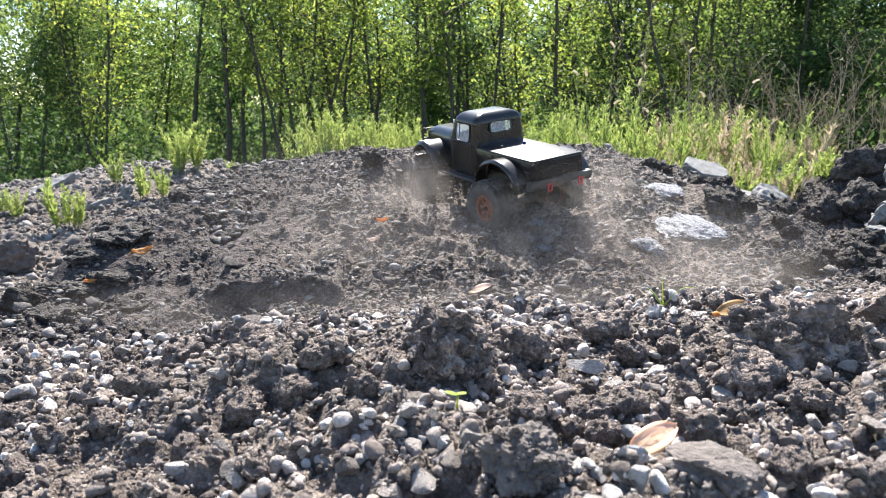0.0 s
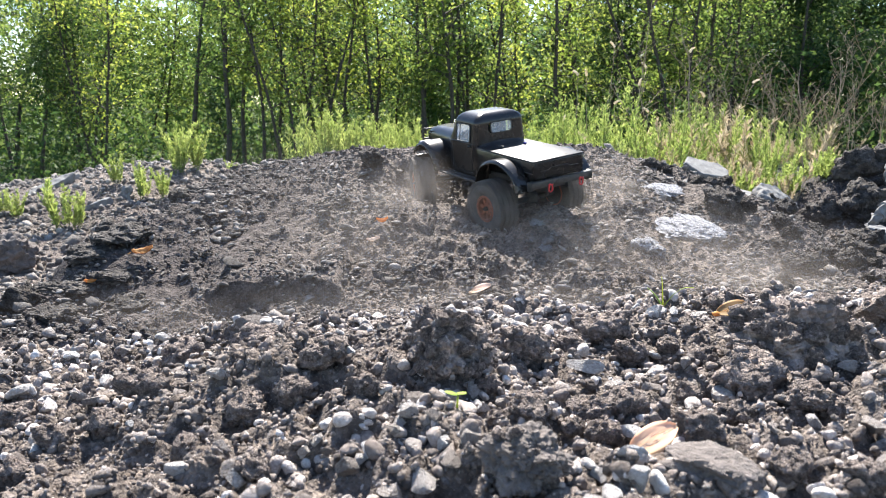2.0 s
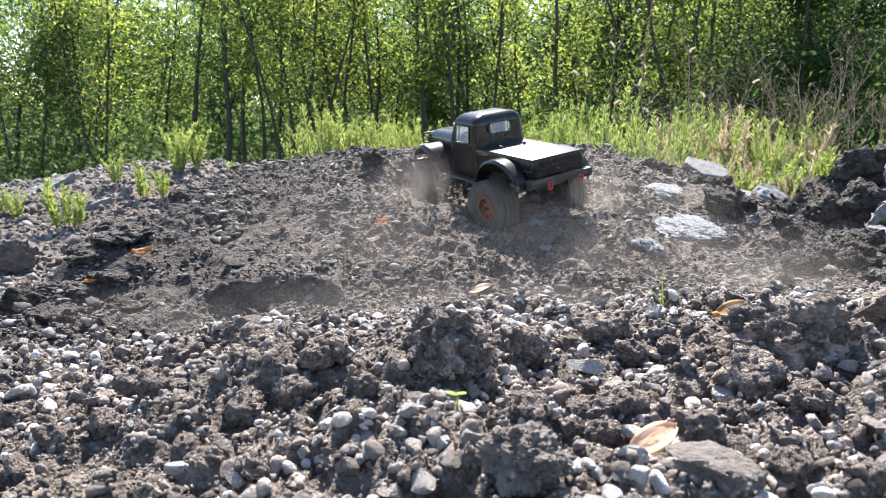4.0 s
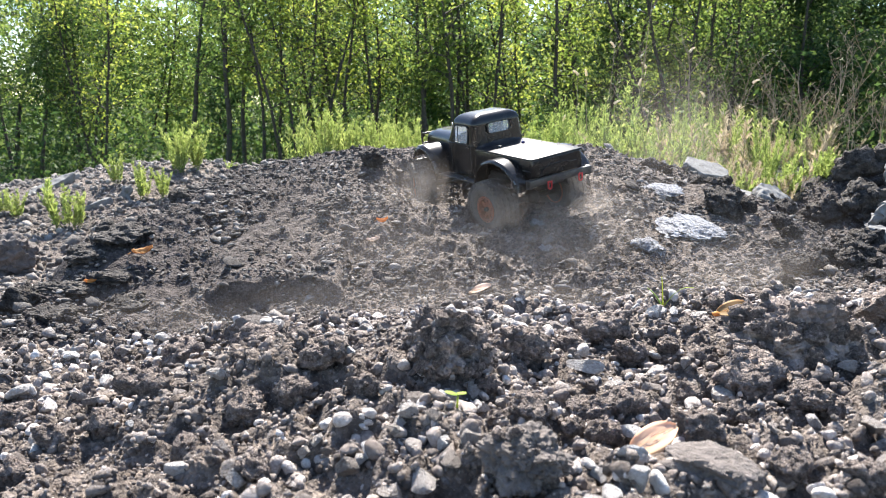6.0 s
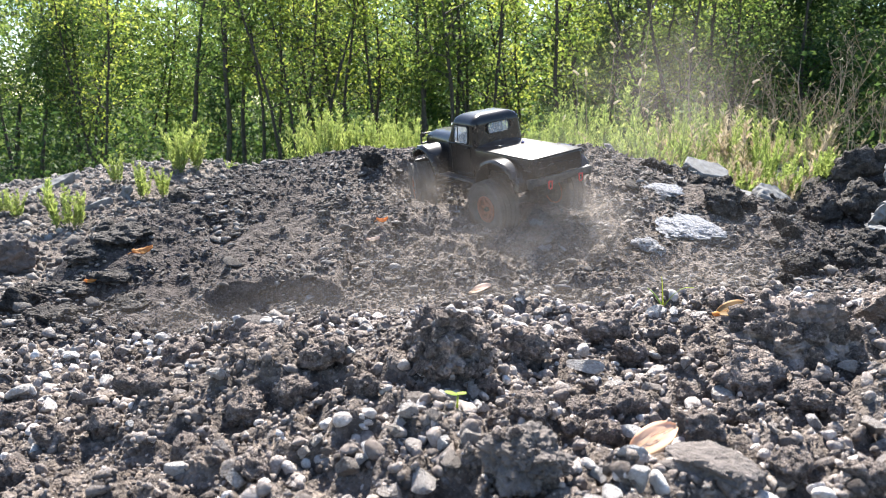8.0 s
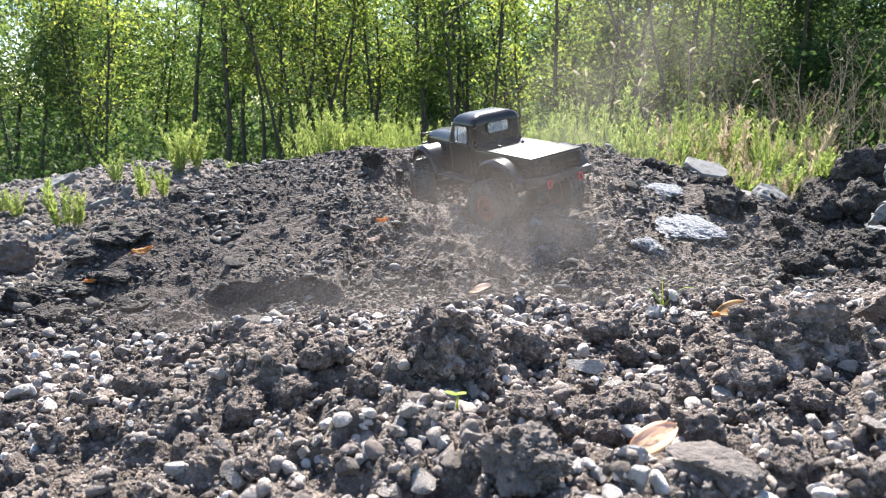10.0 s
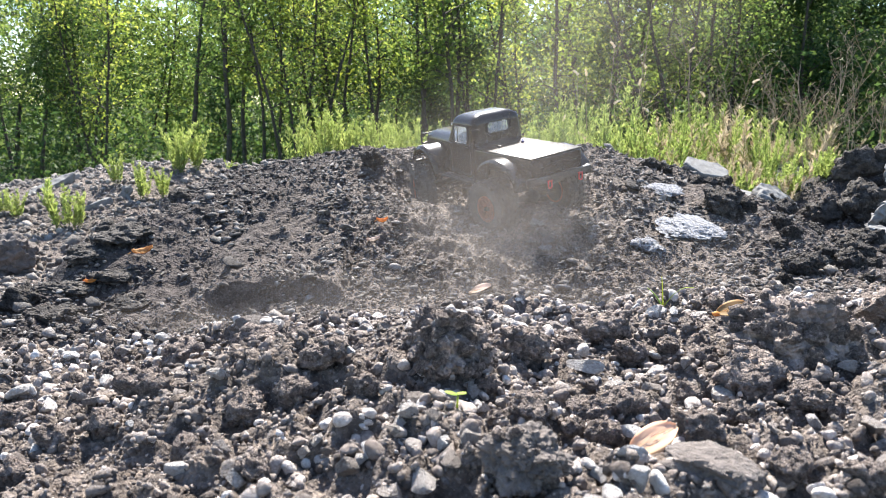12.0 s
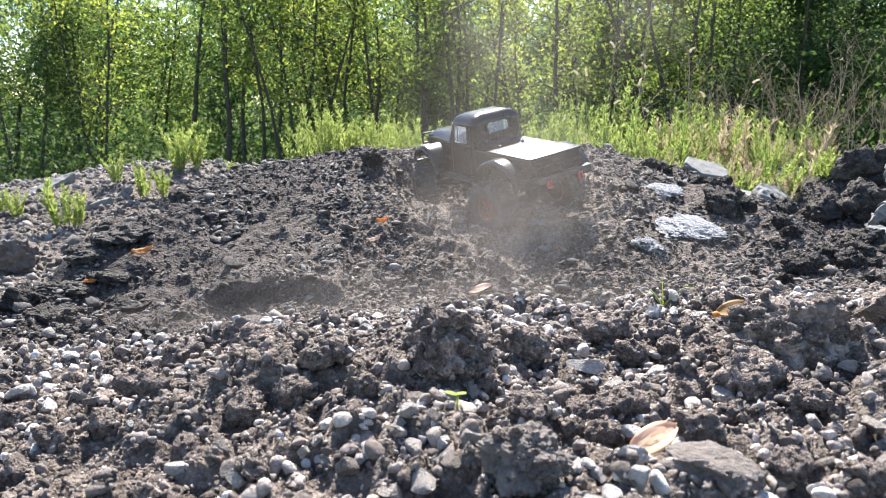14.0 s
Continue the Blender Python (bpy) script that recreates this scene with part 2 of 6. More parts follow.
def mat_dust(name, thick, scale, lo=0.34, hi=0.68):
    """Hanging dust: thickest in the middle of its cloud, torn into wisps."""
    n = Nodes(name)
    spot = n.node("ShaderNodeVectorMath")
    spot.operation = "MULTIPLY_ADD"
    n.link(n.coord("Generated"), spot.inputs[0])
    spot.inputs[1].default_value, spot.inputs[2].default_value = (2, 0, 2), (-1, 0, -1)
    length = n.node("ShaderNodeVectorMath")
    length.operation = "LENGTH"
    n.link(spot.outputs[0], length.inputs[0])
    edge = n.node("ShaderNodeMapRange")
    edge.interpolation_type = "SMOOTHERSTEP"
    edge.inputs["From Min"].default_value, edge.inputs["From Max"].default_value = 0.98, 0.05
    n.link(length.outputs["Value"], edge.inputs["Value"])
    move = n.node("ShaderNodeVectorMath")
    move.operation = "MULTIPLY_ADD"
    n.link(n.node("ShaderNodeObjectInfo").outputs["Random"], move.inputs[0])
    move.inputs[1].default_value = (31, 17, 23)
    n.link(n.coord("Object"), move.inputs[2])
    wisp = n.node("ShaderNodeMapRange")
    wisp.inputs["From Min"].default_value, wisp.inputs["From Max"].default_value = lo, hi
    wisp.interpolation_type = "SMOOTHSTEP"
    tex = n.node("ShaderNodeTexNoise")
    tex.inputs["Scale"].default_value, tex.inputs["Detail"].default_value, tex.inputs["Roughness"].default_value = scale, 5.0, 0.55
    tex.inputs["Distortion"].default_value = 0.6
    n.link(move.outputs[0], tex.inputs["Vector"])
    n.link(tex.outputs["Fac"], wisp.inputs["Value"])
    a = n.node("ShaderNodeMath")
    a.operation = "MULTIPLY"
    n.link(edge.outputs[0], a.inputs[0])
    n.link(wisp.outputs[0], a.inputs[1])
    b = n.node("ShaderNodeMath")
    b.operation = "MULTIPLY"
    n.link(a.outputs[0], b.inputs[0])
    b.inputs[1].default_value = thick
    front, through_light, mixed = n.node("ShaderNodeBsdfDiffuse"), n.node("ShaderNodeBsdfTranslucent"), n.node("ShaderNodeMixShader")
    for s in (front, through_light):
        s.inputs["Color"].default_value = (0.42, 0.385, 0.362, 1)
    mixed.inputs[0].default_value = 0.68
    n.link(front.outputs[0], mixed.inputs[1])
    n.link(through_light.outputs[0], mixed.inputs[2])
    clear, final = n.node("ShaderNodeBsdfTransparent"), n.node("ShaderNodeMixShader")
    n.link(b.outputs[0], final.inputs[0])
    n.link(clear.outputs[0], final.inputs[1])
    n.link(mixed.outputs[0], final.inputs[2])
    n.link(final.outputs[0], n.out.inputs["Surface"])
    return n.mat


M_DUST = mat_dust("thrown_dust", 0.078, 5.5, 0.28, 0.78)
M_DUST_DENSE = mat_dust("dense_dust", 0.20, 6.5, 0.28, 0.78)
M_DUST_THIN = mat_dust("thin_dust", 0.052, 3.0, 0.26, 0.78)
M_DUST_RISING = mat_dust("rising_dust", 0.085, 3.0, 0.26, 0.78)
M_DUST_LOW = mat_dust("low_dust", 0.17, 4.0, 0.26, 0.78)
M_CLOD_ONE = mat_dirt("single_clod", (0.11, 0.09, 0.081), (0.29, 0.245, 0.223), (0.27, 0.25, 0.22), scale=0.085, pale_share=0.64)
M_CLOD_PACKED = mat_plain("packed_clod", (0.135, 0.115, 0.104), 0.95, 0, 0.4, 7.0, dust=0.3, bump=0.8)
M_CLOD_MOIST = mat_dirt("moist_clod", (0.025, 0.023, 0.022), (0.082, 0.075, 0.07), (0.17, 0.158, 0.15), scale=0.085, pale_share=0.66)
M_STONE_ONE = mat_plain("grey_stone", (0.138, 0.117, 0.106), 0.9, 0, 0.4, 9.0, dust=0.3, bump=0.8)



def mat_glass():
    n = Nodes("thin_window_plastic")
    n.base((0.9, 0.92, 0.92)).put("Roughness", 0.05).put("Alpha", 0.2)
    return n.mat


M_GLASS = mat_glass()

# ---- small mesh helpers ----
def mesh_from(name, verts, faces, material, smooth=False):
    me = bpy.data.meshes.new(name)
    verts, faces = np.asarray(verts, dtype=np.float32), np.asarray(faces, dtype=np.int32)
    k = faces.shape[1]
    me.vertices.add(len(verts))
    me.vertices.foreach_set("co", verts.ravel())
    me.loops.add(faces.size)
    me.loops.foreach_set("vertex_index", faces.ravel())
    me.polygons.add(len(faces))
    me.polygons.foreach_set("loop_start", np.arange(0, faces.size, k, dtype=np.int32))
    me.polygons.foreach_set("loop_total", np.full(len(faces), k, dtype=np.int32))
    if smooth:
        me.polygons.foreach_set("use_smooth", np.ones(len(faces), dtype=bool))
    me.update(calc_edges=True)
    me.validate()
    me.materials.append(material)
    return me


def mesh_of(name, bm, material, smooth=True):
    bmesh.ops.recalc_face_normals(bm, faces=bm.faces)
    me = bpy.data.meshes.new(name)
    for f in bm.faces:
        f.smooth = smooth
    bm.to_mesh(me)
    bm.free()
    me.materials.append(material)
    return me


def part(name, bm, material, parent, label="", smooth=True, sharp=40):
    """Links a bmesh, or a ready mesh, as one mesh object under a thing or a part."""
    me = bm if isinstance(bm, bpy.types.Mesh) else mesh_of(name, bm, material, smooth)
    if smooth and not isinstance(bm, bpy.types.Mesh):
        me.set_sharp_from_angle(angle=radians(sharp))
    ob = new(name, me)
    ob.parent = parent
    if label:
        ob["label"] = label
    return ob


def thing(name, label, category, group="", at=None):
    ob = new(name)
    ob.empty_display_size = 0.02
    if at is not None:
        ob.matrix_world = at
    return tagged(ob, label, category, group)


# ---- noise on arrays ----
def lattice(ix, iy, seed):
    h = (ix.astype(np.int64) * 374761393 + iy.astype(np.int64) * 668265263 + seed * 1442695041) & 0xFFFFFFFF
    h = ((h ^ (h >> 13)) * 1274126177) & 0xFFFFFFFF
    return ((h ^ (h >> 16)) & 0xFFFF) / 65535.0


def value_noise(x, y, seed):
    ix, iy = np.floor(x), np.floor(y)
    fx, fy = x - ix, y - iy
    fx, fy = fx * fx * fx * (fx * (fx * 6 - 15) + 10), fy * fy * fy * (fy * (fy * 6 - 15) + 10)
    a, b = lattice(ix, iy, seed), lattice(ix + 1, iy, seed)
    c, d = lattice(ix, iy + 1, seed), lattice(ix + 1, iy + 1, seed)
    return (a + (b - a) * fx) * (1 - fy) + (c + (d - c) * fx) * fy - 0.5


def fbm(x, y, size, octaves, seed, gain=0.5):
    total, amp = np.zeros_like(x), 1.0
    for o in range(octaves):
        total += amp * value_noise(x / size + 17.3 * o, y / size - 9.1 * o, seed + o)
        size, amp = size / 2.03, amp * gain
    return total


def lumps(x, y, size, seed):
    """Rounded clods: a height of 0 to 1 over cells of that size."""
    gx, gy = x / size, y / size
    ix, iy = np.floor(gx), np.floor(gy)
    best = np.zeros_like(x)
    for dx in (-1, 0, 1):
        for dy in (-1, 0, 1):
            cx, cy = ix + dx, iy + dy
            px, py = cx + 0.15 + 0.7 * lattice(cx, cy, seed), cy + 0.15 + 0.7 * lattice(cx, cy, seed + 7)
            r = 0.25 + 0.5 * lattice(cx, cy, seed + 13)
            d2 = ((gx - px) ** 2 + (gy - py) ** 2) / (r * r)
            best = np.maximum(best, np.sqrt(np.clip(1 - d2, 0, 1)) * r)
    return best


def step(a, b, x):
    t = np.clip((x - a) / (b - a), 0, 1)
    return t * t * (3 - 2 * t)


def bell(x, y, cx, cy, rx, ry, turn=0.0, power=2.0):
    c, s = math.cos(turn), math.sin(turn)
    u, v = ((x - cx) * c + (y - cy) * s) / rx, (-(x - cx) * s + (y - cy) * c) / ry
    return np.exp(-(u * u + v * v) ** (power / 2))


def mound_edge(y):
    """Where the mound breaks off on its trodden side."""
    return np.interp(y, (1.15, 1.30, 1.42, 1.60, 1.74, 2.0, 2.25, 2.6), (-0.80, -0.76, -0.77, -0.78, -0.67, -0.69, -0.66, -0.55))


def land(x, y):
    """The large forms: the gravel bank, the hollow, the mound, the heaps behind and the plain."""
    plain = 0.055 + 0.045 * step(1.4, 3.2, y) + 0.12 * fbm(x, y, 6.0, 2, 90) * step(3.5, 9, np.abs(y) + np.abs(x))
    plain = plain - 0.45 * step(3.2, 4.6, y - 1.2 * step(0.2, 0.9, x))
    bank_top = 0.116 + 0.020 * step(0.0, 0.5, x) - 0.038 * step(0.12, 0.42, -x)
    edge = 0.955 + 0.05 * fbm(x, y * 0.3, 0.22, 2, 5) - 0.04 * step(0.1, 0.5, x)
    bank = bank_top * (1 - step(edge, edge + 0.13, y)) * step(-2.5, -0.6, y) * (1 - step(0.9, 2.2, np.abs(x)))
    crest = np.where(x < 0.25, np.interp(x, (-1.3, -0.9, -0.7, -0.53, -0.37, -0.1, 0.25), (0.10, 0.125, 0.148, 0.178, 0.208, 0.233, 0.245)), 0.245 * np.clip(1 - ((x - 0.25) / 0.78) ** 2, 0, 1) ** 0.8)
    rise = 0.35 * np.clip((y - 1.18) / 1.05, 0, 1) + 0.65 * step(1.2, 2.28, y)
    flank = step(-0.30, -0.62, x)
    rise = rise + flank * (0.5 * step(1.16, 1.85, y) + 0.5 * step(1.3, 2.15, y) - rise)
    # the mound breaks off to the side, above the valley before the rubble heap
    foot = mound_edge(y) + 0.05 * fbm(x, y, 0.16, 2, 12)
    mound = crest * rise * (1 - step(2.35, 3.1, y)) * step(foot - 0.10, foot + 0.01, x)
    z = plain + bank + mound
    z = z + 0.022 * bell(x, y, -0.74, 1.62, 0.17, 0.12, 0.0, 3.0)
    z = z - 0.02 * bell(x, y, -1.15, 1.75, 0.25, 0.30)
    z = z + 0.120 * bell(x, y, -1.10, 3.0, 0.56, 0.55, 0.12, 2.3)
    z = z + 0.19 * bell(x, y, 1.46, 2.45, 0.27, 0.3, 0.0, 2.4)
    # humps of soil on the bank
    z = z + 0.034 * bell(x, y, -0.14, 0.675, 0.12, 0.055) * step(0.615, 0.640, y + 0.05 * fbm(x, y, 0.09, 2, 6)) + 0.018 * bell(x, y, 0.36, 0.74, 0.10, 0.06) + 0.02 * bell(x, y, 0.03, 0.82, 0.07, 0.06)
    # the bench on which the truck stands
    z = z - 0.12 * bell(x, y, 0.08, 2.05, 0.26, 0.18, 0.0, 3.0)
    # the cut ledge low on the mound
    lip = y + 0.035 * fbm(x, y, 0.13, 2, 9) 
    z = z + 0.028 * step(-0.50, -0.40, x) * (1 - step(-0.215, -0.19, x)) * step(1.372, 1.392, lip) * (1 - step(1.41, 1.95, y))
    z = z - 0.012 * step(-0.5, -0.4, x) * (1 - step(-0.21, -0.18, x)) * step(1.2, 1.3, y) * (1 - step(1.372, 1.392, lip))
    return z


def ground_height(x, y):
    x, y = np.asarray(x, dtype=float), np.asarray(y, dtype=float)
    z = land(x, y)
    near = np.exp(-np.clip(np.hypot(x * 0.8, y - 1.4) - 1.2, 0, None) / 0.6)
    on_mound = step(1.05, 1.25, y)
    wx, wy = x + 0.03 * fbm(x, y, 0.09, 3, 33), y + 0.03 * fbm(x, y, 0.09, 3, 35)
    rough = (0.035 - 0.010 * on_mound) * fbm(x, y, 0.22, 3, 20) + 0.016 * (1 - np.abs(2 * fbm(wx, wy, 0.10, 3, 24)))
    patch = step(-0.12, 0.1, fbm(x, y, 0.3, 2, 44))
    rough = rough + 0.010 * on_mound * patch * lumps(wx, wy, 0.07, 30)
    rough = rough + (0.014 - 0.006 * on_mound) * (0.3 + 0.7 * patch) * lumps(x + 0.01 * fbm(x, y, 0.03, 2, 73), y + 0.01 * fbm(x, y, 0.03, 2, 74), 0.028, 31) + 0.012 * (0.45 + 0.55 * patch) * fbm(x, y, 0.02, 3, 50, 0.65)
    rough = rough + 0.006 * (1 - on_mound) * fbm(x, y, 0.0095, 2, 57, 0.6) + 0.008 * (1 - on_mound) * lumps(wx, wy, 0.016, 37)
    z = z + near * rough
    # the ruts that the wheels dig
    for cx, cy in RUTS:
        z = z - 0.035 * bell(x, y, cx, cy, 0.05, 0.085, radians(33), 3.0)
    return z


RUTS = ((0.12, 1.76), (0.31, 1.87))


def axis(*spans):
    """Grid lines: spans of (start, end, spacing at the start, spacing at the end)."""
    out = [spans[0][0]]
    for a, b, s0, s1 in spans:
        x = a
        while x < b - 1e-6:
            x += s0 + (s1 - s0) * ((x - a) / (b - a))
            out.append(min(x, b))
    return np.array(out)


def build_ground():
    half = axis((0.0, 0.55, 0.0045, 0.005), (0.55, 1.6, 0.0075, 0.012), (1.7, 3.5, 0.02, 0.1), (3.5, 30, 0.3, 4), (30, 1500, 10, 400))
    xs = np.concatenate([-half[:0:-1], half])
    ys = np.concatenate([-axis((0.2, 2, 0.05, 0.2), (2, 30, 0.4, 4), (30, 1500, 10, 400))[::-1], axis((-0.19, 0.3, 0.04, 0.01), (0.3, 0.42, 0.008, 0.005), (0.42, 1.12, 0.0042, 0.0044), (1.12, 2.45, 0.0056, 0.0078), (2.45, 3.6, 0.011, 0.03), (3.6, 30, 0.08, 4), (30, 1500, 10, 400))])
    gx, gy = np.meshgrid(xs, ys)
    gz = ground_height(gx, gy)
    v = np.stack([gx, gy, gz], -1).reshape(-1, 3)
    nx, ny = len(xs), len(ys)
    i = (np.arange(ny - 1)[:, None] * nx + np.arange(nx - 1)[None, :]).ravel()
    f = np.stack([i, i + 1, i + nx + 1, i + nx], -1)
    me = mesh_from("ground", v, f, M_GROUND, smooth=True)
    crumbly = v[f[:, 0], 1] < 1.05
    me.polygons.foreach_set("use_smooth", crumbly)
    ob = new("ground", me)
    tagged(ob, "dark crumbly soil heaped into a mound and a gravelly bank", "ground", kind="structure")
    return ob


build_ground()


# ---- stones and clods ----
def stone_shape(seed, detail, rough, flat=0.75, facets=6):
    """A stone of about 1 m: a ball cut by some planes and roughened."""
    rng = random.Random(seed)
    bm = bmesh.new()
    bmesh.ops.create_icosphere(bm, subdivisions=detail, radius=0.5)
    cuts = [(Vector((rng.gauss(0, 1), rng.gauss(0, 1), rng.gauss(0, 1))).normalized(), rng.uniform(0.17, 0.38)) for _ in range(facets)]
    shift = Vector((rng.uniform(0, 50), rng.uniform(0, 50), rng.uniform(0, 50)))
    for v in bm.verts:
        p = v.co.copy()
        for n, d in cuts:
            over = p.dot(n) - d
            if over > 0:
                p -= n * over * 0.96
        p *= 1 + rough * noise.fractal(p * 3 + shift, 0.8, 2.1, 4) + rough * 0.5 * noise.noise(p * 9 + shift)
        v.co = (p.x, p.y * 0.85, p.z * flat)
    v = np.array([q.co[:] for q in bm.verts])
    f = np.array([[q.index for q in face.verts] for face in bm.faces])
    bm.free()
    return v, f


def turned(n, rng, tilt=0.6):
    """Random turns as n 3 x 3 matrices."""
    a = rng.uniform(0, 2 * np.pi, n)
    b, c = rng.normal(0, tilt, n), rng.normal(0, tilt, n)
    ca, sa, cb, sb, cc, sc = np.cos(a), np.sin(a), np.cos(b), np.sin(b), np.cos(c), np.sin(c)
    o, z = np.ones(n), np.zeros(n)
    rz = np.array([[ca, -sa, z], [sa, ca, z], [z, z, o]]).transpose(2, 0, 1)
    rx = np.array([[o, z, z], [z, cb, -sb], [z, sb, cb]]).transpose(2, 0, 1)
    ry = np.array([[cc, z, sc], [z, o, z], [-sc, z, cc]]).transpose(2, 0, 1)
    return rz @ rx @ ry


def strewn(name, places, sizes, shapes, material, seed, sink=0.25, tilt=0.6, smooth=False):
    """Many stones in one mesh: shapes is a list of (verts, faces)."""
    rng = np.random.RandomState(seed)
    kind = rng.randint(0, len(shapes), len(places))
    vs, fs, base = [], [], 0
    for k, (v, f) in enumerate(shapes):
        pick = np.flatnonzero(kind == k)
        if not len(pick):
            continue
        r = turned(len(pick), rng, tilt)
        s = sizes[pick][:, None] * rng.uniform(0.75, 1.25, (len(pick), 3))
        w = np.einsum("nij,vnj->nvi", r, v[:, None, :] * s[None])
        w = w + places[pick][:, None, :]
        w[:, :, 2] += (0.5 - sink) * sizes[pick][:, None] * 0.75
        vs.append(w.reshape(-1, 3))
        fs.append((f[None] + (np.arange(len(pick)) * len(v))[:, None, None]).reshape(-1, 3) + base)
        base += len(pick) * len(v)
    return new(name, mesh_from(name, np.concatenate(vs), np.concatenate(fs), material, smooth))


def scattered(n, x0, x1, y0, y1, seed, keep=None):
    rng = np.random.RandomState(seed)
    x, y = rng.uniform(x0, x1, n), rng.uniform(y0, y1, n)
    if keep is not None:
        k = rng.uniform(0, 1, n) < keep(x, y)
        x, y = x[k], y[k]
    return np.stack([x, y, ground_height(x, y)], -1), rng


SHAPES_20 = [stone_shape(100 + i, 1, 0.25, 0.7) for i in range(10)]
SHAPES_80 = [stone_shape(200 + i, 2, 0.05, 0.78, 7) for i in range(14)]
CLODS_80 = [stone_shape(300 + i, 2, 0.45, 0.75, 6) for i in range(10)]


def crumb_cluster(seed, lobes=6):
    """A crumb of soil: small angular grains stuck together round a core."""
    rng = random.Random(seed)
    vs, fs, base = [], [], 0
    for k in range(lobes):
        v, f = SHAPES_20[rng.randrange(10)]
        way = Vector((rng.gauss(0, 1), rng.gauss(0, 1), rng.gauss(0, 0.8))).normalized()
        size = 0.85 if k == 0 else rng.uniform(0.25, 0.5)
        at = way * (0 if k == 0 else rng.uniform(0.28, 0.42))
        vs.append(v * size + np.array(at[:]))
        fs.append(f + base)
        base += len(v)
    return np.concatenate(vs), np.concatenate(fs)


CLUSTERS = [crumb_cluster(400 + i) for i in range(12)]


def gravel_share(x, y):
    """Where the bank is strewn with gravel: most along its top and in the open patch before it."""
    patch = 0.50 + 1.5 * fbm(x, y, 0.16, 2, 61)
    patch = patch + 0.7 * step(0.76, 0.88, y) + 0.35 * step(0.2, 0.45, -x) * step(0.68, 0.8, y) + 0.5 * bell(x, y, 0.02, 0.56, 0.16, 0.12) + 0.3 * bell(x, y, 0.22, 0.68, 0.15, 0.14)
    patch = patch - 0.8 * bell(x, y, -0.13, 0.68, 0.1, 0.07) - 0.75 * bell(x, y, -0.22, 0.60, 0.17, 0.09) - 0.5 * bell(x, y, -0.32, 0.50, 0.16, 0.08) + 0.6 * bell(x, y, -0.06, 0.50, 0.13, 0.07)
    return np.clip(patch, 0.03, 1) * (1 - step(0.98, 1.03, y))


def build_gravel():
    p, rng = scattered(8500, -0.75, 0.75, 0.33, 1.06, 1, gravel_share)
    ob = strewn("gravel", p, np.minimum(rng.gamma(1.7, 0.0036, len(p)) + 0.0042, 0.020), SHAPES_80, M_PEBBLE, 2, 0.34)
    tagged(ob, "pale grey and tan gravel strewn over dark soil", "gravel", kind="stuff")
    p, rng = scattered(9000, -0.72, 0.72, 0.33, 1.08, 3, lambda x, y: 0.2 + 0.6 * gravel_share(x, y))
    ob = strewn("fine_gravel", p, rng.uniform(0.002, 0.0055, len(p)), SHAPES_20, M_PEBBLE, 4, 0.3)
    tagged(ob, "fine pale grit between the stones", "gravel", kind="stuff")
    p, rng = scattered(5200, -0.75, 0.75, 0.33, 1.10, 5, lambda x, y: 0.95 - 0.65 * gravel_share(x, y))
    ob = strewn("soil_crumbs", p, np.minimum(rng.gamma(1.8, 0.0055, len(p)) + 0.005, 0.032), CLUSTERS, M_CRUMB, 6, 0.42)
    tagged(ob, "dark crumbs of dry soil lying on the bank", "soil", kind="stuff")
    p, rng = scattered(20000, -0.8, 0.8, 0.33, 1.15, 15, lambda x, y: 0.85 - 0.3 * gravel_share(x, y))
    ob = strewn("fine_crumbs", p, rng.gamma(2.0, 0.0018, len(p)) + 0.0025, SHAPES_20, M_CRUMB, 16, 0.4)
    tagged(ob, "fine dark crumbs of dry soil on the bank", "soil", kind="stuff")
    on_heap = lambda x, y: step(-0.06, 0.02, x - mound_edge(y))
    p, rng = scattered(24000, -1.0, 1.5, 1.15, 2.55, 7, lambda x, y: on_heap(x, y) * np.clip(0.5 + 1.2 * fbm(x, y, 0.2, 2, 62), 0.1, 1))
    ob = strewn("mound_crumbs", p, rng.gamma(1.6, 0.0024, len(p)) + 0.003, SHAPES_20, M_CRUMB_DARK, 8, 0.35)
    tagged(ob, "dark grey crumbs of soil strewn down the mound", "soil", kind="stuff")
    p, rng = scattered(22000, -1.0, 1.3, 1.15, 2.45, 17, lambda x, y: on_heap(x, y) * np.clip(0.55 + 1.5 * fbm(x, y, 0.13, 3, 66), 0.05, 1) * (1 - 0.6 * step(0.6, 0.9, x)))
    ob = strewn("mound_flakes", p, rng.gamma(1.8, 0.0042, len(p)) + 0.004, [(v * (1.15, 1, 0.6), f) for v, f in SHAPES_20 + CLODS_80[:4]], M_FLAKE, 18, 0.3, 0.35)
    tagged(ob, "pale dry flakes of crusted soil on the mound", "soil", kind="stuff")
    p, rng = scattered(6000, -1.0, 1.6, 1.15, 2.5, 9, lambda x, y: on_heap(x, y) * np.clip(0.45 + 1.6 * fbm(x, y, 0.25, 2, 63), 0.08, 1))
    ob = strewn("mound_clods", p, np.minimum(rng.gamma(1.4, 0.0052, len(p)) + 0.005, 0.03), CLUSTERS[:8], M_CLOD, 10, 0.45)
    tagged(ob, "dark clods of soil lying on the mound", "soil", kind="stuff")
    p, rng = scattered(9000, -2.4, -0.62, 1.35, 3.5, 11, lambda x, y: 1 - step(-0.10, -0.03, x - mound_edge(y)))
    ob = strewn("far_rubble", p, rng.gamma(2, 0.006, len(p)) + 0.005, SHAPES_20, M_RUBBLE, 12, 0.35)
    tagged(ob, "grey stones and soil on the heap behind", "rubble", kind="stuff")


build_gravel()

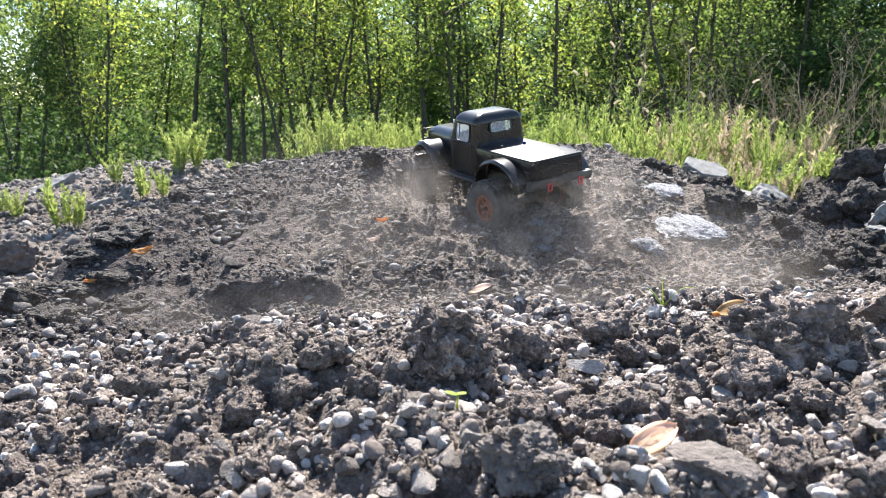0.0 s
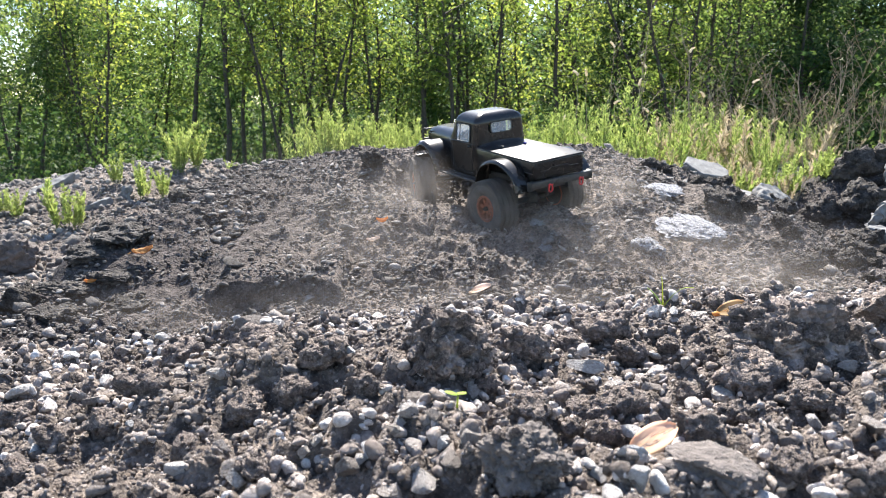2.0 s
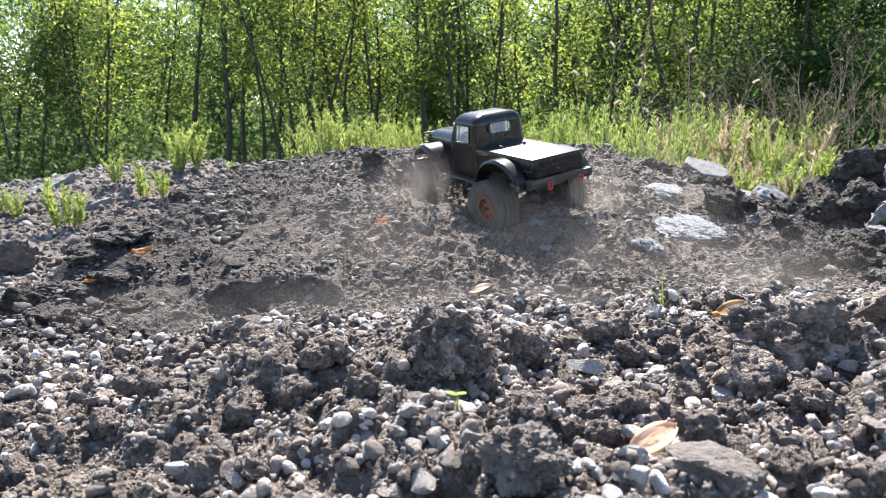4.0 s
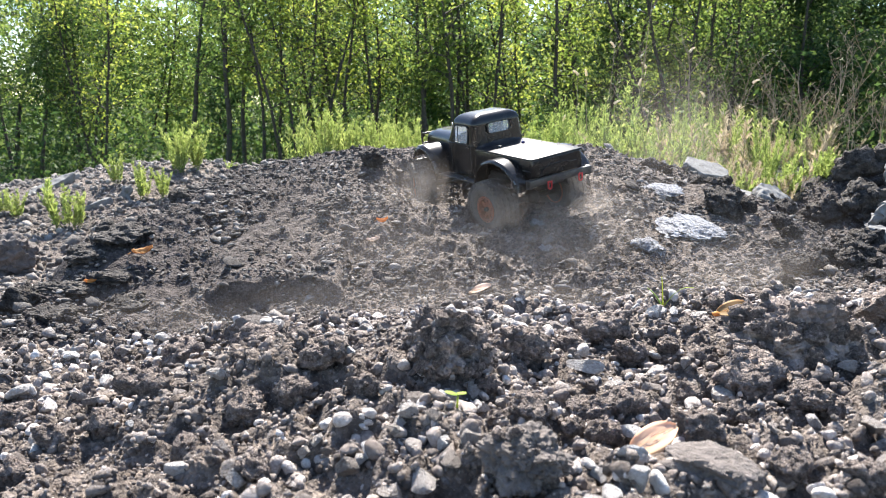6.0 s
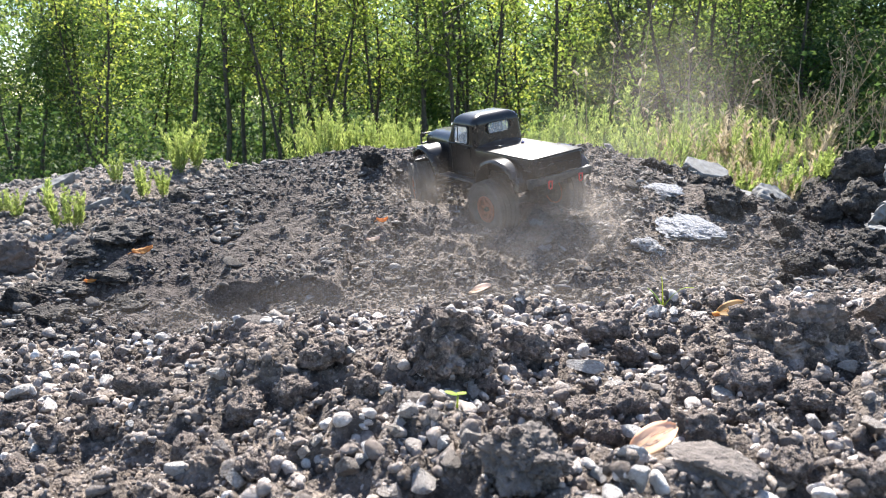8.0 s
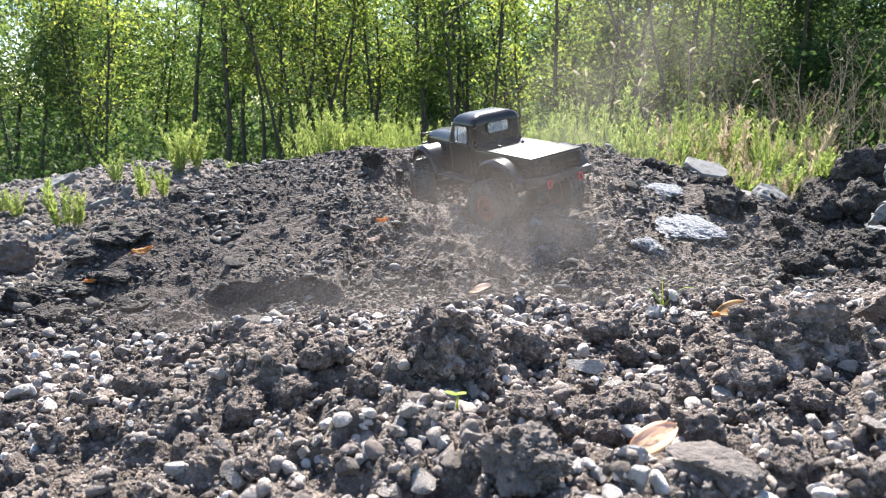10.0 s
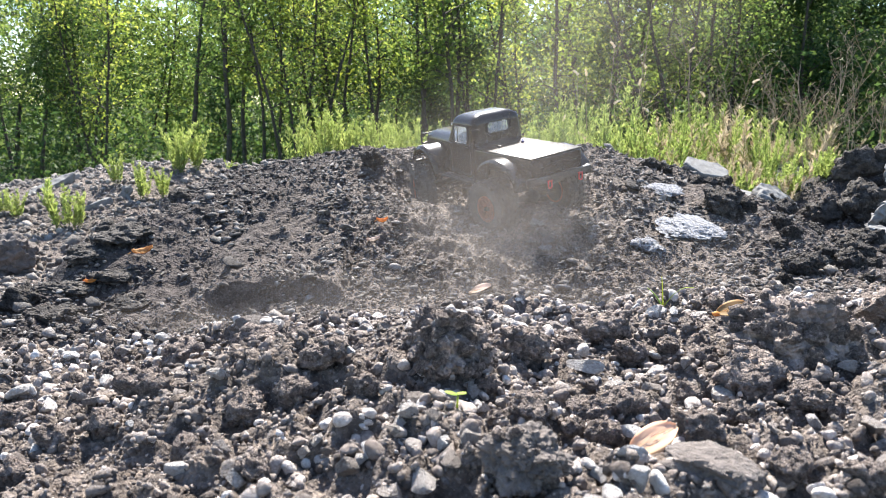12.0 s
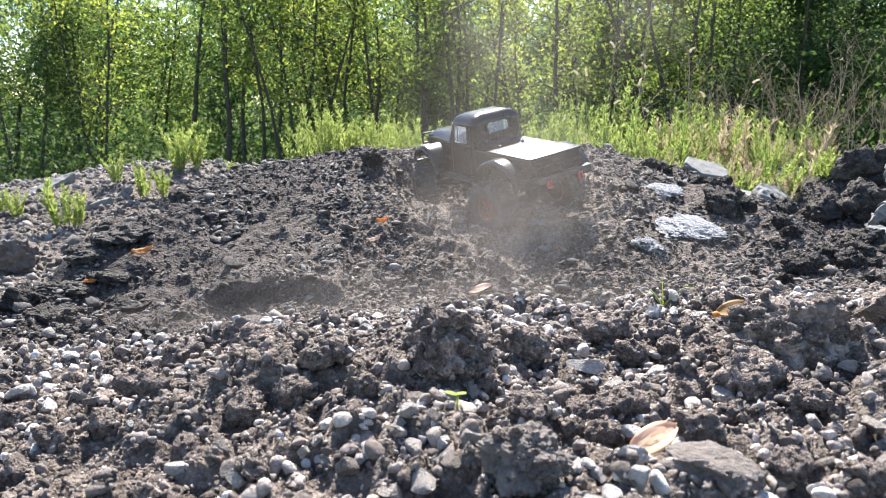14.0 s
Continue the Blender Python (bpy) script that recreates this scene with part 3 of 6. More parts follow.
# ---- the model truck: x forwards, y to its left, z up, from the middle of the rear axle ----
WHEELBASE = 0.313
TYRE_RADIUS, TYRE_WIDTH, WHEEL_Y = 0.069, 0.056, 0.1085


def box(bm, x0, x1, y0, y1, z0, z1, bevel=0.0, segments=2, m=None):
    got = bmesh.ops.create_cube(bm, size=1.0)["verts"]
    for v in got:
        v.co = ((x0 + x1) / 2 + v.co.x * (x1 - x0), (y0 + y1) / 2 + v.co.y * (y1 - y0), (z0 + z1) / 2 + v.co.z * (z1 - z0))
    if m is not None:
        bmesh.ops.transform(bm, matrix=m, verts=got)
    if bevel:
        edges = list({e for v in got for e in v.link_edges})
        bmesh.ops.bevel(bm, geom=edges, offset=bevel, segments=segments, affect="EDGES", profile=0.5)
    return bm


def loft(bm, rings, caps=True, closed=True):
    """Skin between rings of equal counts of points."""
    rows = [[bm.verts.new(p) for p in ring] for ring in rings]
    n = len(rows[0])
    for a, b in zip(rows, rows[1:]):
        for i in range(n if closed else n - 1):
            j = (i + 1) % n
            bm.faces.new((a[i], a[j], b[j], b[i]))
    if caps and closed:
        bm.faces.new(list(reversed(rows[0])))
        bm.faces.new(rows[-1])
    return rows


def tube(bm, points, radius, sides=8, end_radius=None):
    """A round bar along points, tapering to end_radius."""
    pts = [Vector(p) for p in points]
    rings = []
    for i, p in enumerate(pts):
        d = (pts[min(i + 1, len(pts) - 1)] - pts[max(i - 1, 0)]).normalized()
        u = d.orthogonal().normalized() if i == 0 else (rings_u - d * rings_u.dot(d)).normalized()
        rings_u = u
        w = d.cross(u)
        r = radius if end_radius is None else radius + (end_radius - radius) * i / max(1, len(pts) - 1)
        rings.append([p + (u * math.cos(a) + w * math.sin(a)) * r for a in [2 * math.pi * k / sides for k in range(sides)]])
    loft(bm, rings)
    return bm


def lathe(bm, profile, sides, centre=(0, 0, 0), closed=True):
    """Turns a profile of (radius, y) round the y axis."""
    rings = []
    for k in range(sides):
        a = 2 * math.pi * k / sides
        rings.append([(centre[0] + r * math.sin(a), centre[1] + h, centre[2] + r * math.cos(a)) for r, h in profile])
    rings.append(rings[0])
    rows = [[bm.verts.new(p) for p in ring] for ring in rings[:-1]]
    n = len(profile)
    for k in range(sides):
        a, b = rows[k], rows[(k + 1) % sides]
        for i in range(n if closed else n - 1):
            j = (i + 1) % n
            bm.faces.new((a[i], a[j], b[j], b[i]))
    return rows


def drum(bm, radius, y0, y1, sides=24, centre=(0, 0, 0)):
    rings = [[(centre[0] + radius * math.sin(2 * math.pi * k / sides), centre[1] + y, centre[2] + radius * math.cos(2 * math.pi * k / sides)) for k in range(sides)] for y in (y0, y1)]
    loft(bm, rings)
    return bm


def round_rect(x0, x1, y0, y1, r, per=8):
    """Points of a rounded rectangle, anticlockwise, with points along the straights."""
    out = []
    for cx, cy, a0 in ((x1 - r, y1 - r, 0), (x0 + r, y1 - r, 90), (x0 + r, y0 + r, 180), (x1 - r, y0 + r, 270)):
        for k in range(per + 1):
            a = radians(a0 + 90 * k / per)
            out.append((cx + r * math.cos(a), cy + r * math.sin(a)))
    full = []
    for i, p in enumerate(out):
        q = out[(i + 1) % len(out)]
        full.append(p)
        if (i + 1) % (per + 1) == 0:
            n = 14
            full += [(p[0] + (q[0] - p[0]) * k / n, p[1] + (q[1] - p[1]) * k / n) for k in range(1, n)]
    return full


def inside_round(u, v, u0, u1, v0, v1, r):
    du = max(u0 + r - u, 0, u - (u1 - r))
    dv = max(v0 + r - v, 0, v - (v1 - r))
    return du * du + dv * dv < r * r


def cab_section(z):
    """Half width, rear and front of the cab at a height."""
    k = min(1, max(0, (z - 0.13) / 0.05))
    return 0.080 - 0.004 * k, 0.0985 + 0.003 * k, 0.222 - 0.024 * k


def truck_wheel(name, truck, x, y, side):
    """rim > tyre, bolts and hub. side: +1 for the truck's left."""
    bm = bmesh.new()
    face = side * TYRE_WIDTH * 0.40
    lathe(bm, [(0.0325, face), (0.0325, -face), (0.029, -face), (0.028, face * 0.5), (0.0255, face * 0.55), (0.0255, face * 1.02), (0.031, face * 1.06)], 40)
    # the disc of the rim with eight windows between its spokes
    for k in range(8):
        m = Matrix.Rotation(2 * math.pi * k / 8, 4, "Y")
        box(bm, -0.0042, 0.0042, face * 0.62 - 0.002, face * 0.62 + 0.002, 0.008, 0.0265, 0.0012, 1, m)
    drum(bm, 0.0125, face * 0.58 - 0.002, face * 0.58 + 0.003, 20)
    rim = part("wheel", bm, M_RIM, truck, "dusty copper-red beadlock wheel")
    rim.location = (x, y, 0)
    bm = bmesh.new()
    w = TYRE_WIDTH / 2
    prof = [(0.031, -w * 0.72), (0.040, -w * 0.93), (0.050, -w), (0.058, -w * 0.95), (0.0635, -w * 0.82), (0.0655, -w * 0.5), (0.066, 0), (0.0655, w * 0.5), (0.0635, w * 0.82), (0.058, w * 0.95), (0.050, w), (0.040, w * 0.93), (0.031, w * 0.72)]
    lathe(bm, prof, 64, closed=True)
    for k in range(30):
        m = Matrix.Rotation(2 * math.pi * k / 30, 4, "Y")
        mh = Matrix.Rotation(2 * math.pi * (k + 0.5) / 30, 4, "Y")
        tilt = Matrix.Rotation(radians(18), 4, "Z")
        box(bm, -0.0040, 0.0040, 0.001, w * 0.52, 0.0645, TYRE_RADIUS, 0.0007, 1, m @ tilt)
        box(bm, -0.0040, 0.0040, -w * 0.52, -0.001, 0.0645, TYRE_RADIUS, 0.0007, 1, mh @ tilt)
        box(bm, -0.0048, 0.0048, w * 0.56, w * 0.98, 0.0575, TYRE_RADIUS - 0.001, 0.0008, 1, mh)
        box(bm, -0.0048, 0.0048, -w * 0.98, -w * 0.56, 0.0575, TYRE_RADIUS - 0.001, 0.0008, 1, m)
    part("tyre", bm, M_RUBBER, rim, "dusty black rubber tyre with chunky tread")
    bm = bmesh.new()
    drum(bm, 0.0052, face * 0.6, face * 0.6 + side * 0.009, 12)
    drum(bm, 0.0035, face * 0.6 + side * 0.008, face * 0.6 + side * 0.012, 6)
    part("hub", bm, M_STEEL, rim, "dark metal hub with its nut")
    bm = bmesh.new()
    drum(bm, 0.0295, -face * 0.98, -face * 0.7, 32)
    part("wheel_back", bm, M_STEEL, rim, "dark inner side of the wheel")
    bolt = None
    for k in range(16):
        a = 2 * math.pi * k / 16
        if bolt is None:
            bm = bmesh.new()
            drum(bm, 0.0011, 0, side * 0.0016, 6)
            bolt = mesh_of("bolt", bm, M_STEEL, False)
        b = new("bolt", bolt)
        b.parent = rim
        b.location = (0.0285 * math.sin(a), face * 1.04, 0.0285 * math.cos(a))
    return rim


def fender(truck, name, path, y_in, y_out, lip, sign):
    """A rounded mudguard: a crown swept along path (x, z), from the body out to its lip."""
    bm = bmesh.new()
    rings = []
    n = len(path)
    for i, (x, z) in enumerate(path):
        ax, az = path[max(i - 1, 0)]
        bx, bz = path[min(i + 1, n - 1)]
        d = Vector((bx - ax, 0, bz - az)).normalized()
        out = Vector((d.z, 0, -d.x))
        if out.z < 0 and abs(d.x) > 0.2:
            out = -out
        if i and out.dot(rings_out) < 0:
            out = -out
        rings_out = out
        ring = []
        for k in range(9):
            a = math.pi / 2 * k / 8
            y = y_in + (y_out - lip - y_in) * min(1, k / 3) if k < 3 else y_out - lip + lip * math.sin(math.pi / 2 * (k - 3) / 5)
            drop = 0.0 if k < 3 else lip * (1 - math.cos(math.pi / 2 * (k - 3) / 5))
            p = Vector((x, 0, z)) - out * drop
            ring.append((p.x, sign * y, p.z))
        rings.append(ring)
    loft(bm, rings, caps=False, closed=False)
    ob = part(name, bm, M_BODY, truck, sharp=60)
    m = ob.modifiers.new("thickness", "SOLIDIFY")
    m.thickness, m.offset = 0.0016, 0
    return ob


def smooth_path(points, n):
    """A Catmull-Rom curve through 2D points."""
    p = [points[0]] + list(points) + [points[-1]]
    out = []
    for i in range(1, len(p) - 2):
        for k in range(n):
            t = k / n
            out.append(tuple(0.5 * (2 * p[i][c] + (p[i + 1][c] - p[i - 1][c]) * t + (2 * p[i - 1][c] - 5 * p[i][c] + 4 * p[i + 1][c] - p[i + 2][c]) * t * t + (3 * p[i][c] - p[i - 1][c] - 3 * p[i + 1][c] + p[i + 2][c]) * t ** 3) for c in (0, 1)))
    out.append(points[-1])
    return out


def window_trim(truck, name, corners, r, label, width=0.0022, pane=True):
    """A rubber frame and a clear pane in an opening. corners: origin, u side, v side."""
    o, u, v = (Vector(c) for c in corners)
    lu, lv = u.length, v.length
    eu, ev = u / lu, v / lv
    pts = []
    for cu, cv, a0 in ((lu - r, lv - r, 0), (r, lv - r, 90), (r, r, 180), (lu - r, r, 270)):
        for k in range(7):
            a = radians(a0 + 90 * k / 6)
            pts.append(o + eu * (cu + r * math.cos(a)) + ev * (cv + r * math.sin(a)))
    n = eu.cross(ev)
    bm = bmesh.new()
    c = o + u / 2 + v / 2
    rings = []
    for p in pts:
        d = (p - c).normalized()
        rings.append([p + n * 0.0016 - d * width * 0.4, p + n * 0.0016 + d * width, p - n * 0.0016 + d * width, p - n * 0.0016 - d * width * 0.4])
    rows = [[bm.verts.new(q) for q in ring] for ring in rings]
    for a, b in zip(rows, rows[1:] + rows[:1]):
        for i in range(4):
            bm.faces.new((a[i], a[(i + 1) % 4], b[(i + 1) % 4], b[i]))
    frame_ob = part("window_frame", bm, M_TRIM, truck)
    if pane:
        bm = bmesh.new()
        loft(bm, [[p - n * 0.0004 for p in pts], [p + n * 0.0004 for p in pts]])
        glass = part(name, bm, M_GLASS, frame_ob, label)
        glass.visible_shadow = False


def build_truck():
    truck = thing("model_truck", "black radio-controlled model pickup truck with big dusty tyres", "model truck")
    # cab: stacked sections with openings left for the windows
    bm = bmesh.new()
    levels = [0.052 + 0.002 * k for k in range(64)]
    rings = []
    for z in levels:
        w, r, f = cab_section(z)
        rings.append([(x, y, z) for x, y in round_rect(r, f, -w, w, 0.014)])
    # the domed roof
    middle = (0.150, 0.0)
    for n in range(1, 16):
        a = radians(90 * n / 16)
        q = math.cos(a) ** 0.5
        rings.append([(middle[0] + (x - middle[0]) * q, y * q, 0.178 + 0.0275 * math.sin(a)) for x, y, _ in rings[63]])
    rows = loft(bm, rings, caps=False)
    tip = bm.verts.new((0.150, 0, 0.2056))
    for i in range(len(rows[-1])):
        bm.faces.new((rows[-1][i], rows[-1][(i + 1) % len(rows[-1])], tip))
    gone = []
    for face in bm.faces:
        c = face.calc_center_median()
        wz, rz, fz = cab_section(c.z)
        if abs(c.y) > wz - 0.004 and inside_round(c.x, c.z, 0.1262, 0.187 - 0.35 * max(0, c.z - 0.14) * 0.6, 0.1345, 0.1775, 0.007):
            gone.append(face)
        elif c.x < rz + 0.003 and inside_round(c.y, c.z, -0.0325, 0.0325, 0.1555, 0.1815, 0.007):
            gone.append(face)
        elif c.x > fz - 0.004 and inside_round(c.y, c.z, -0.062, 0.062, 0.1405, 0.1775, 0.007):
            gone.append(face)
    bmesh.ops.delete(bm, geom=gone, context="FACES")
    cab = part("cab", bm, M_BODY, truck, "satin black rounded cab", sharp=60)
    m = cab.modifiers.new("thickness", "SOLIDIFY")
    m.thickness, m.offset = 0.0014, -1
    window_trim(truck, "rear_window", ((0.0995, 0.0325, 0.1555), (0, -0.065, 0), (0.0015, 0, 0.026)), 0.007, "clear rear window")
    for s in (1, -1):
        window_trim(truck, "side_window", ((0.1262, s * 0.0797, 0.1345), (0.0575, 0, 0), (0, -s * 0.0030, 0.043)), 0.007, "clear side window")
        bm = bmesh.new()
        tube(bm, [(0.170, s * 0.0795, 0.136), (0.168, s * 0.0775, 0.176)], 0.0012, 6)
        part("window_divider", bm, M_TRIM, truck)
        # door seams, handle, belt line and step
        for x in (0.116, 0.200):
            bm = bmesh.new()
            tube(bm, [(x, s * 0.0802, 0.062), (x, s * 0.0802, 0.131)], 0.0007, 6)
            part("door_seam", bm, M_TRIM, truck)
        bm = bmesh.new()
        tube(bm, [(0.0995, s * 0.0800, 0.1315), (0.15, s * 0.0806, 0.1315), (0.218, s * 0.0800, 0.1315)], 0.0013, 8)
        part("belt_line", bm, M_BODY, truck)
        bm = bmesh.new()
        box(bm, 0.122, 0.132, s * 0.0800, s * 0.0845, 0.1235, 0.1262, 0.0009)
        part("door_handle", bm, M_TRIM, truck)
        bm = bmesh.new()
        box(bm, 0.070, 0.226, s * 0.080, s * 0.108, 0.0455, 0.0505, 0.0014)
        for k in range(10):
            box(bm, 0.082 + 0.014 * k, 0.090 + 0.014 * k, s * 0.084, s * 0.104, 0.0500, 0.0514, 0.0004, 1)
        part("running_board", bm, M_TRIM, truck, "black ribbed running board")
        fender(truck, "rear_fender", smooth_path([(0.060, 0.050), (0.050, 0.082), (0.022, 0.108), (-0.022, 0.119), (-0.066, 0.108), (-0.096, 0.084), (-0.108, 0.055)], 6), 0.074, 0.118, 0.008, s)
        fender(truck, "front_fender", smooth_path([(0.228, 0.050), (0.240, 0.074), (0.262, 0.103), (0.296, 0.116), (0.322, 0.110), (0.340, 0.096), (0.348, 0.080)], 6), 0.040, 0.115, 0.011, s)
        bm = bmesh.new()
        box(bm, 0.320, 0.342, s * 0.062, s * 0.098, 0.1045, 0.110, 0.002)
        part("fender_lamp", bm, M_TRIM, truck, "small dark lamp on the fender")
    bm = bmesh.new()
    # seats and dashboard seen through the windows
    box(bm, 0.106, 0.214, -0.074, 0.074, 0.056, 0.118, 0.006)
    part("cab_floor", bm, M_TRIM, truck)
    bm = bmesh.new()
    tube(bm, [(0.176 + 0.013 * math.sin(a) * 0.5, 0.032 + 0.013 * math.cos(a), 0.142 + 0.013 * math.sin(a)) for a in [2 * math.pi * k / 20 for k in range(21)]], 0.0016, 6)
    part("steering_wheel", bm, M_SILVER, truck, "pale steering wheel")
    # hood and nose
    bm = bmesh.new()
    rings = []
    for k in range(11):
        t = k / 10
        x = 0.205 + 0.170 * t
        w = 0.068 - 0.026 * t ** 0.8
        top = 0.150 - 0.010 * t - (0.006 if k == 10 else 0)
        ring = []
        for j in range(17):
            a = math.pi * j / 16
            ring.append((x, w * math.copysign(abs(math.cos(a)) ** 0.55, math.cos(a)), 0.108 + (top - 0.108) * math.sin(a) ** 0.6))
        ring += [(x, -w * 0.98, 0.062), (x, w * 0.98, 0.062)]
        rings.append(ring)
    loft(bm, rings)
    part("hood", bm, M_BODY, truck, "satin black tapered hood", sharp=50)
    bm = bmesh.new()
    for k in range(9):
        box(bm, 0.374, 0.3775, -0.034, 0.034, 0.070 + 0.007 * k, 0.0735 + 0.007 * k, 0.0008, 1)
    part("grille", bm, M_TRIM, truck, "black slatted grille")
    bm = bmesh.new()
    tube(bm, [(0.300, 0.004, 0.146), (0.300, 0.004, 0.160)], 0.0028, 8)
    tube(bm, [(0.292, 0.010, 0.156), (0.300, 0.004, 0.159), (0.309, -0.004, 0.156)], 0.0013, 6)
    part("hood_clip", bm, M_SILVER, truck, "bright metal clip on the hood")
    # guard before the grille
    bm = bmesh.new()
    for y in (0.05, -0.05):
        tube(bm, [(0.372, y, 0.060), (0.390, y, 0.075), (0.392, y, 0.124), (0.385, y, 0.131), (0.366, y, 0.132)], 0.0028, 8)
    for z in (0.076, 0.102, 0.128):
        tube(bm, [(0.391, -0.05, z), (0.391, 0.05, z)], 0.0026, 8)
    part("brush_guard", bm, M_STEEL, truck, "black tubular brush guard")
    bm = bmesh.new()
    box(bm, 0.372, 0.384, -0.085, 0.085, 0.050, 0.064, 0.003)
    part("front_bumper", bm, M_STEEL, truck)
    # bed
    bm = bmesh.new()
    box(bm, -0.1135, 0.1000, -0.077, 0.077, 0.080, 0.1225, 0.0018)
    part("bed", bm, M_BODY, truck, "black cargo bed")
    bm = bmesh.new()
    box(bm, -0.1150, 0.0985, -0.0785, 0.0785, 0.1228, 0.1262, 0.0014)
    part("bed_cover", bm, M_BED, truck, "smooth black cover over the bed")
    bm = bmesh.new()
    rings = []
    for k in range(7):
        t = k / 6
        rings.append([(0.099 - 0.030 * t ** 1.2 * math.sqrt(max(0, 1 - (y / 0.07) ** 2)), y, 0.1255 + 0.010 * (1 - t) ** 2 * (1 - 0.6 * (y / 0.07) ** 2)) for y in [0.07 - 0.01 * j for j in range(15)]])
    loft(bm, rings, caps=False, closed=False)
    part("cover_fillet", bm, M_BED, truck, sharp=80)
    for s in (1, -1):
        bm = bmesh.new()
        box(bm, -0.112, 0.056, s * 0.0768, s * 0.0792, 0.0955, 0.0985, 0.0008, 1)
        part("side_rail", bm, M_TRIM, truck)
    bm = bmesh.new()
    box(bm, -0.1158, -0.1130, -0.071, 0.071, 0.083, 0.1205, 0.0008, 1)
    part("tailgate", bm, M_BODY, truck, "black tailgate with a pressed panel line")
    bm = bmesh.new()
    tube(bm, [(-0.1163, 0.058, 0.101), (-0.1163, 0.034, 0.101), (-0.1163, 0.026, 0.106), (-0.1163, -0.026, 0.106), (-0.1163, -0.034, 0.101), (-0.1163, -0.058, 0.101)], 0.0010, 6)
    part("tailgate_pressing", bm, M_TRIM, truck)
    for x, y, turn in ((0.052, 0.040, 30), (0.048, -0.034, -35)):
        bm = bmesh.new()
        drum_m = Matrix.Translation((x, y, 0.1262))
        box(bm, -0.0035, 0.0035, -0.0035, 0.0035, 0, 0.0045, 0.001, 1, drum_m)
        d = Vector((math.cos(radians(turn)), math.sin(radians(turn)), 0))
        p = Vector((x, y, 0.1305))
        tube(bm, [p - d * 0.008, p + d * 0.002 + Vector((0, 0, 0.002)), p + d * 0.011 + Vector((0, 0, 0.0015))], 0.0011, 6)
        part("body_clip", bm, M_BLUE if y < 0 else M_TRIM, truck, "blue body clip on its post" if y < 0 else "black body clip on its post")
    rivet = None
    for x, y in ((0.02, 0.07), (-0.04, 0.07), (-0.10, 0.07), (-0.106, 0.03), (-0.106, -0.03), (-0.10, -0.07), (-0.04, -0.07), (0.02, -0.07)):
        if rivet is None:
            bm = bmesh.new()
            bmesh.ops.create_uvsphere(bm, u_segments=8, v_segments=6, radius=0.0014)
            rivet = mesh_of("rivet", bm, M_TRIM)
        o = new("rivet", rivet)
        o.parent, o.location = truck, (x, y, 0.1263)
    # rear bumper with shackles
    bm = bmesh.new()
    box(bm, -0.1290, -0.1190, -0.0945, 0.0945, 0.0655, 0.0815, 0.0018)
    box(bm, -0.1240, -0.1130, 0.084, 0.0955, 0.060, 0.082, 0.0015)
    box(bm, -0.1240, -0.1130, -0.0955, -0.084, 0.060, 0.082, 0.0015)
    part("rear_bumper", bm, M_STEEL, truck, "dusty dark metal rear bumper")
    bm = bmesh.new()
    box(bm, -0.1302, -0.1288, -0.014, 0.022, 0.069, 0.0785, 0.0005, 1)
    part("bumper_plate", bm, M_TRIM, truck)
    for y in (0.0402, -0.0546):
        bm = bmesh.new()
        arc = [(-0.1325, y + 0.0052 * math.cos(a), 0.0655 - 0.006 + 0.0058 * math.sin(a)) for a in [math.pi + math.pi * k / 10 for k in range(11)]]
        tube(bm, [(-0.1325, y - 0.0046, 0.071)] + arc + [(-0.1325, y + 0.0046, 0.071)], 0.0018, 8)
        tube(bm, [(-0.1325, y - 0.0075, 0.0705), (-0.1325, y + 0.0075, 0.0705)], 0.0013, 6)
        tube(bm, [(-0.1285, y, 0.0705), (-0.1335, y, 0.0705)], 0.0022, 6)
        part("shackle", bm, M_RED, truck, "red tow shackle")
    # chassis
    bm = bmesh.new()
    for s in (1, -1):
        box(bm, -0.115, 0.370, s * 0.030, s * 0.036, 0.048, 0.062, 0.0012, 1)
    box(bm, 0.08, 0.22, -0.033, 0.033, 0.020, 0.052, 0.006)
    for x in (-0.1, 0.06, 0.25):
        box(bm, x - 0.004, x + 0.004, -0.03, 0.03, 0.052, 0.060, 0.001, 1)
    part("chassis", bm, M_STEEL, truck, "dusty metal frame rails")
    for x in (0.0, WHEELBASE):
        bm = bmesh.new()
        drum(bm, 0.0075, -0.086, 0.086, 14, (x, 0, 0))
        got = bmesh.ops.create_uvsphere(bm, u_segments=16, v_segments=10, radius=0.019)["verts"]
        bmesh.ops.translate(bm, verts=got, vec=(x, -0.014, 0))
        part("axle", bm, M_STEEL, truck, "dusty axle with its round gear housing")
        for s in (1, -1):
            bm = bmesh.new()
            side = -0.02 if x == 0 else 0.02
            tube(bm, [(x + side, s * 0.052, 0.004), (x + side * 0.4, s * 0.045, 0.085)], 0.0032, 8)
            tube(bm, [(x + side, s * 0.052, 0.010), (x + side * 0.5, s * 0.046, 0.070)], 0.0062, 10)
            part("shock_absorber", bm, M_STEEL, truck)
            bm = bmesh.new()
            tube(bm, [(x, s * 0.040, -0.006), (0.12 if x == 0 else 0.2, s * 0.028, 0.028)], 0.0035, 8)
            part("link_arm", bm, M_STEEL, truck)
    wheels = [truck_wheel("wheel", truck, x, s * WHEEL_Y, s) for x in (0.0, WHEELBASE) for s in (1, -1)]
    return truck, wheels


truck, wheels = build_truck()

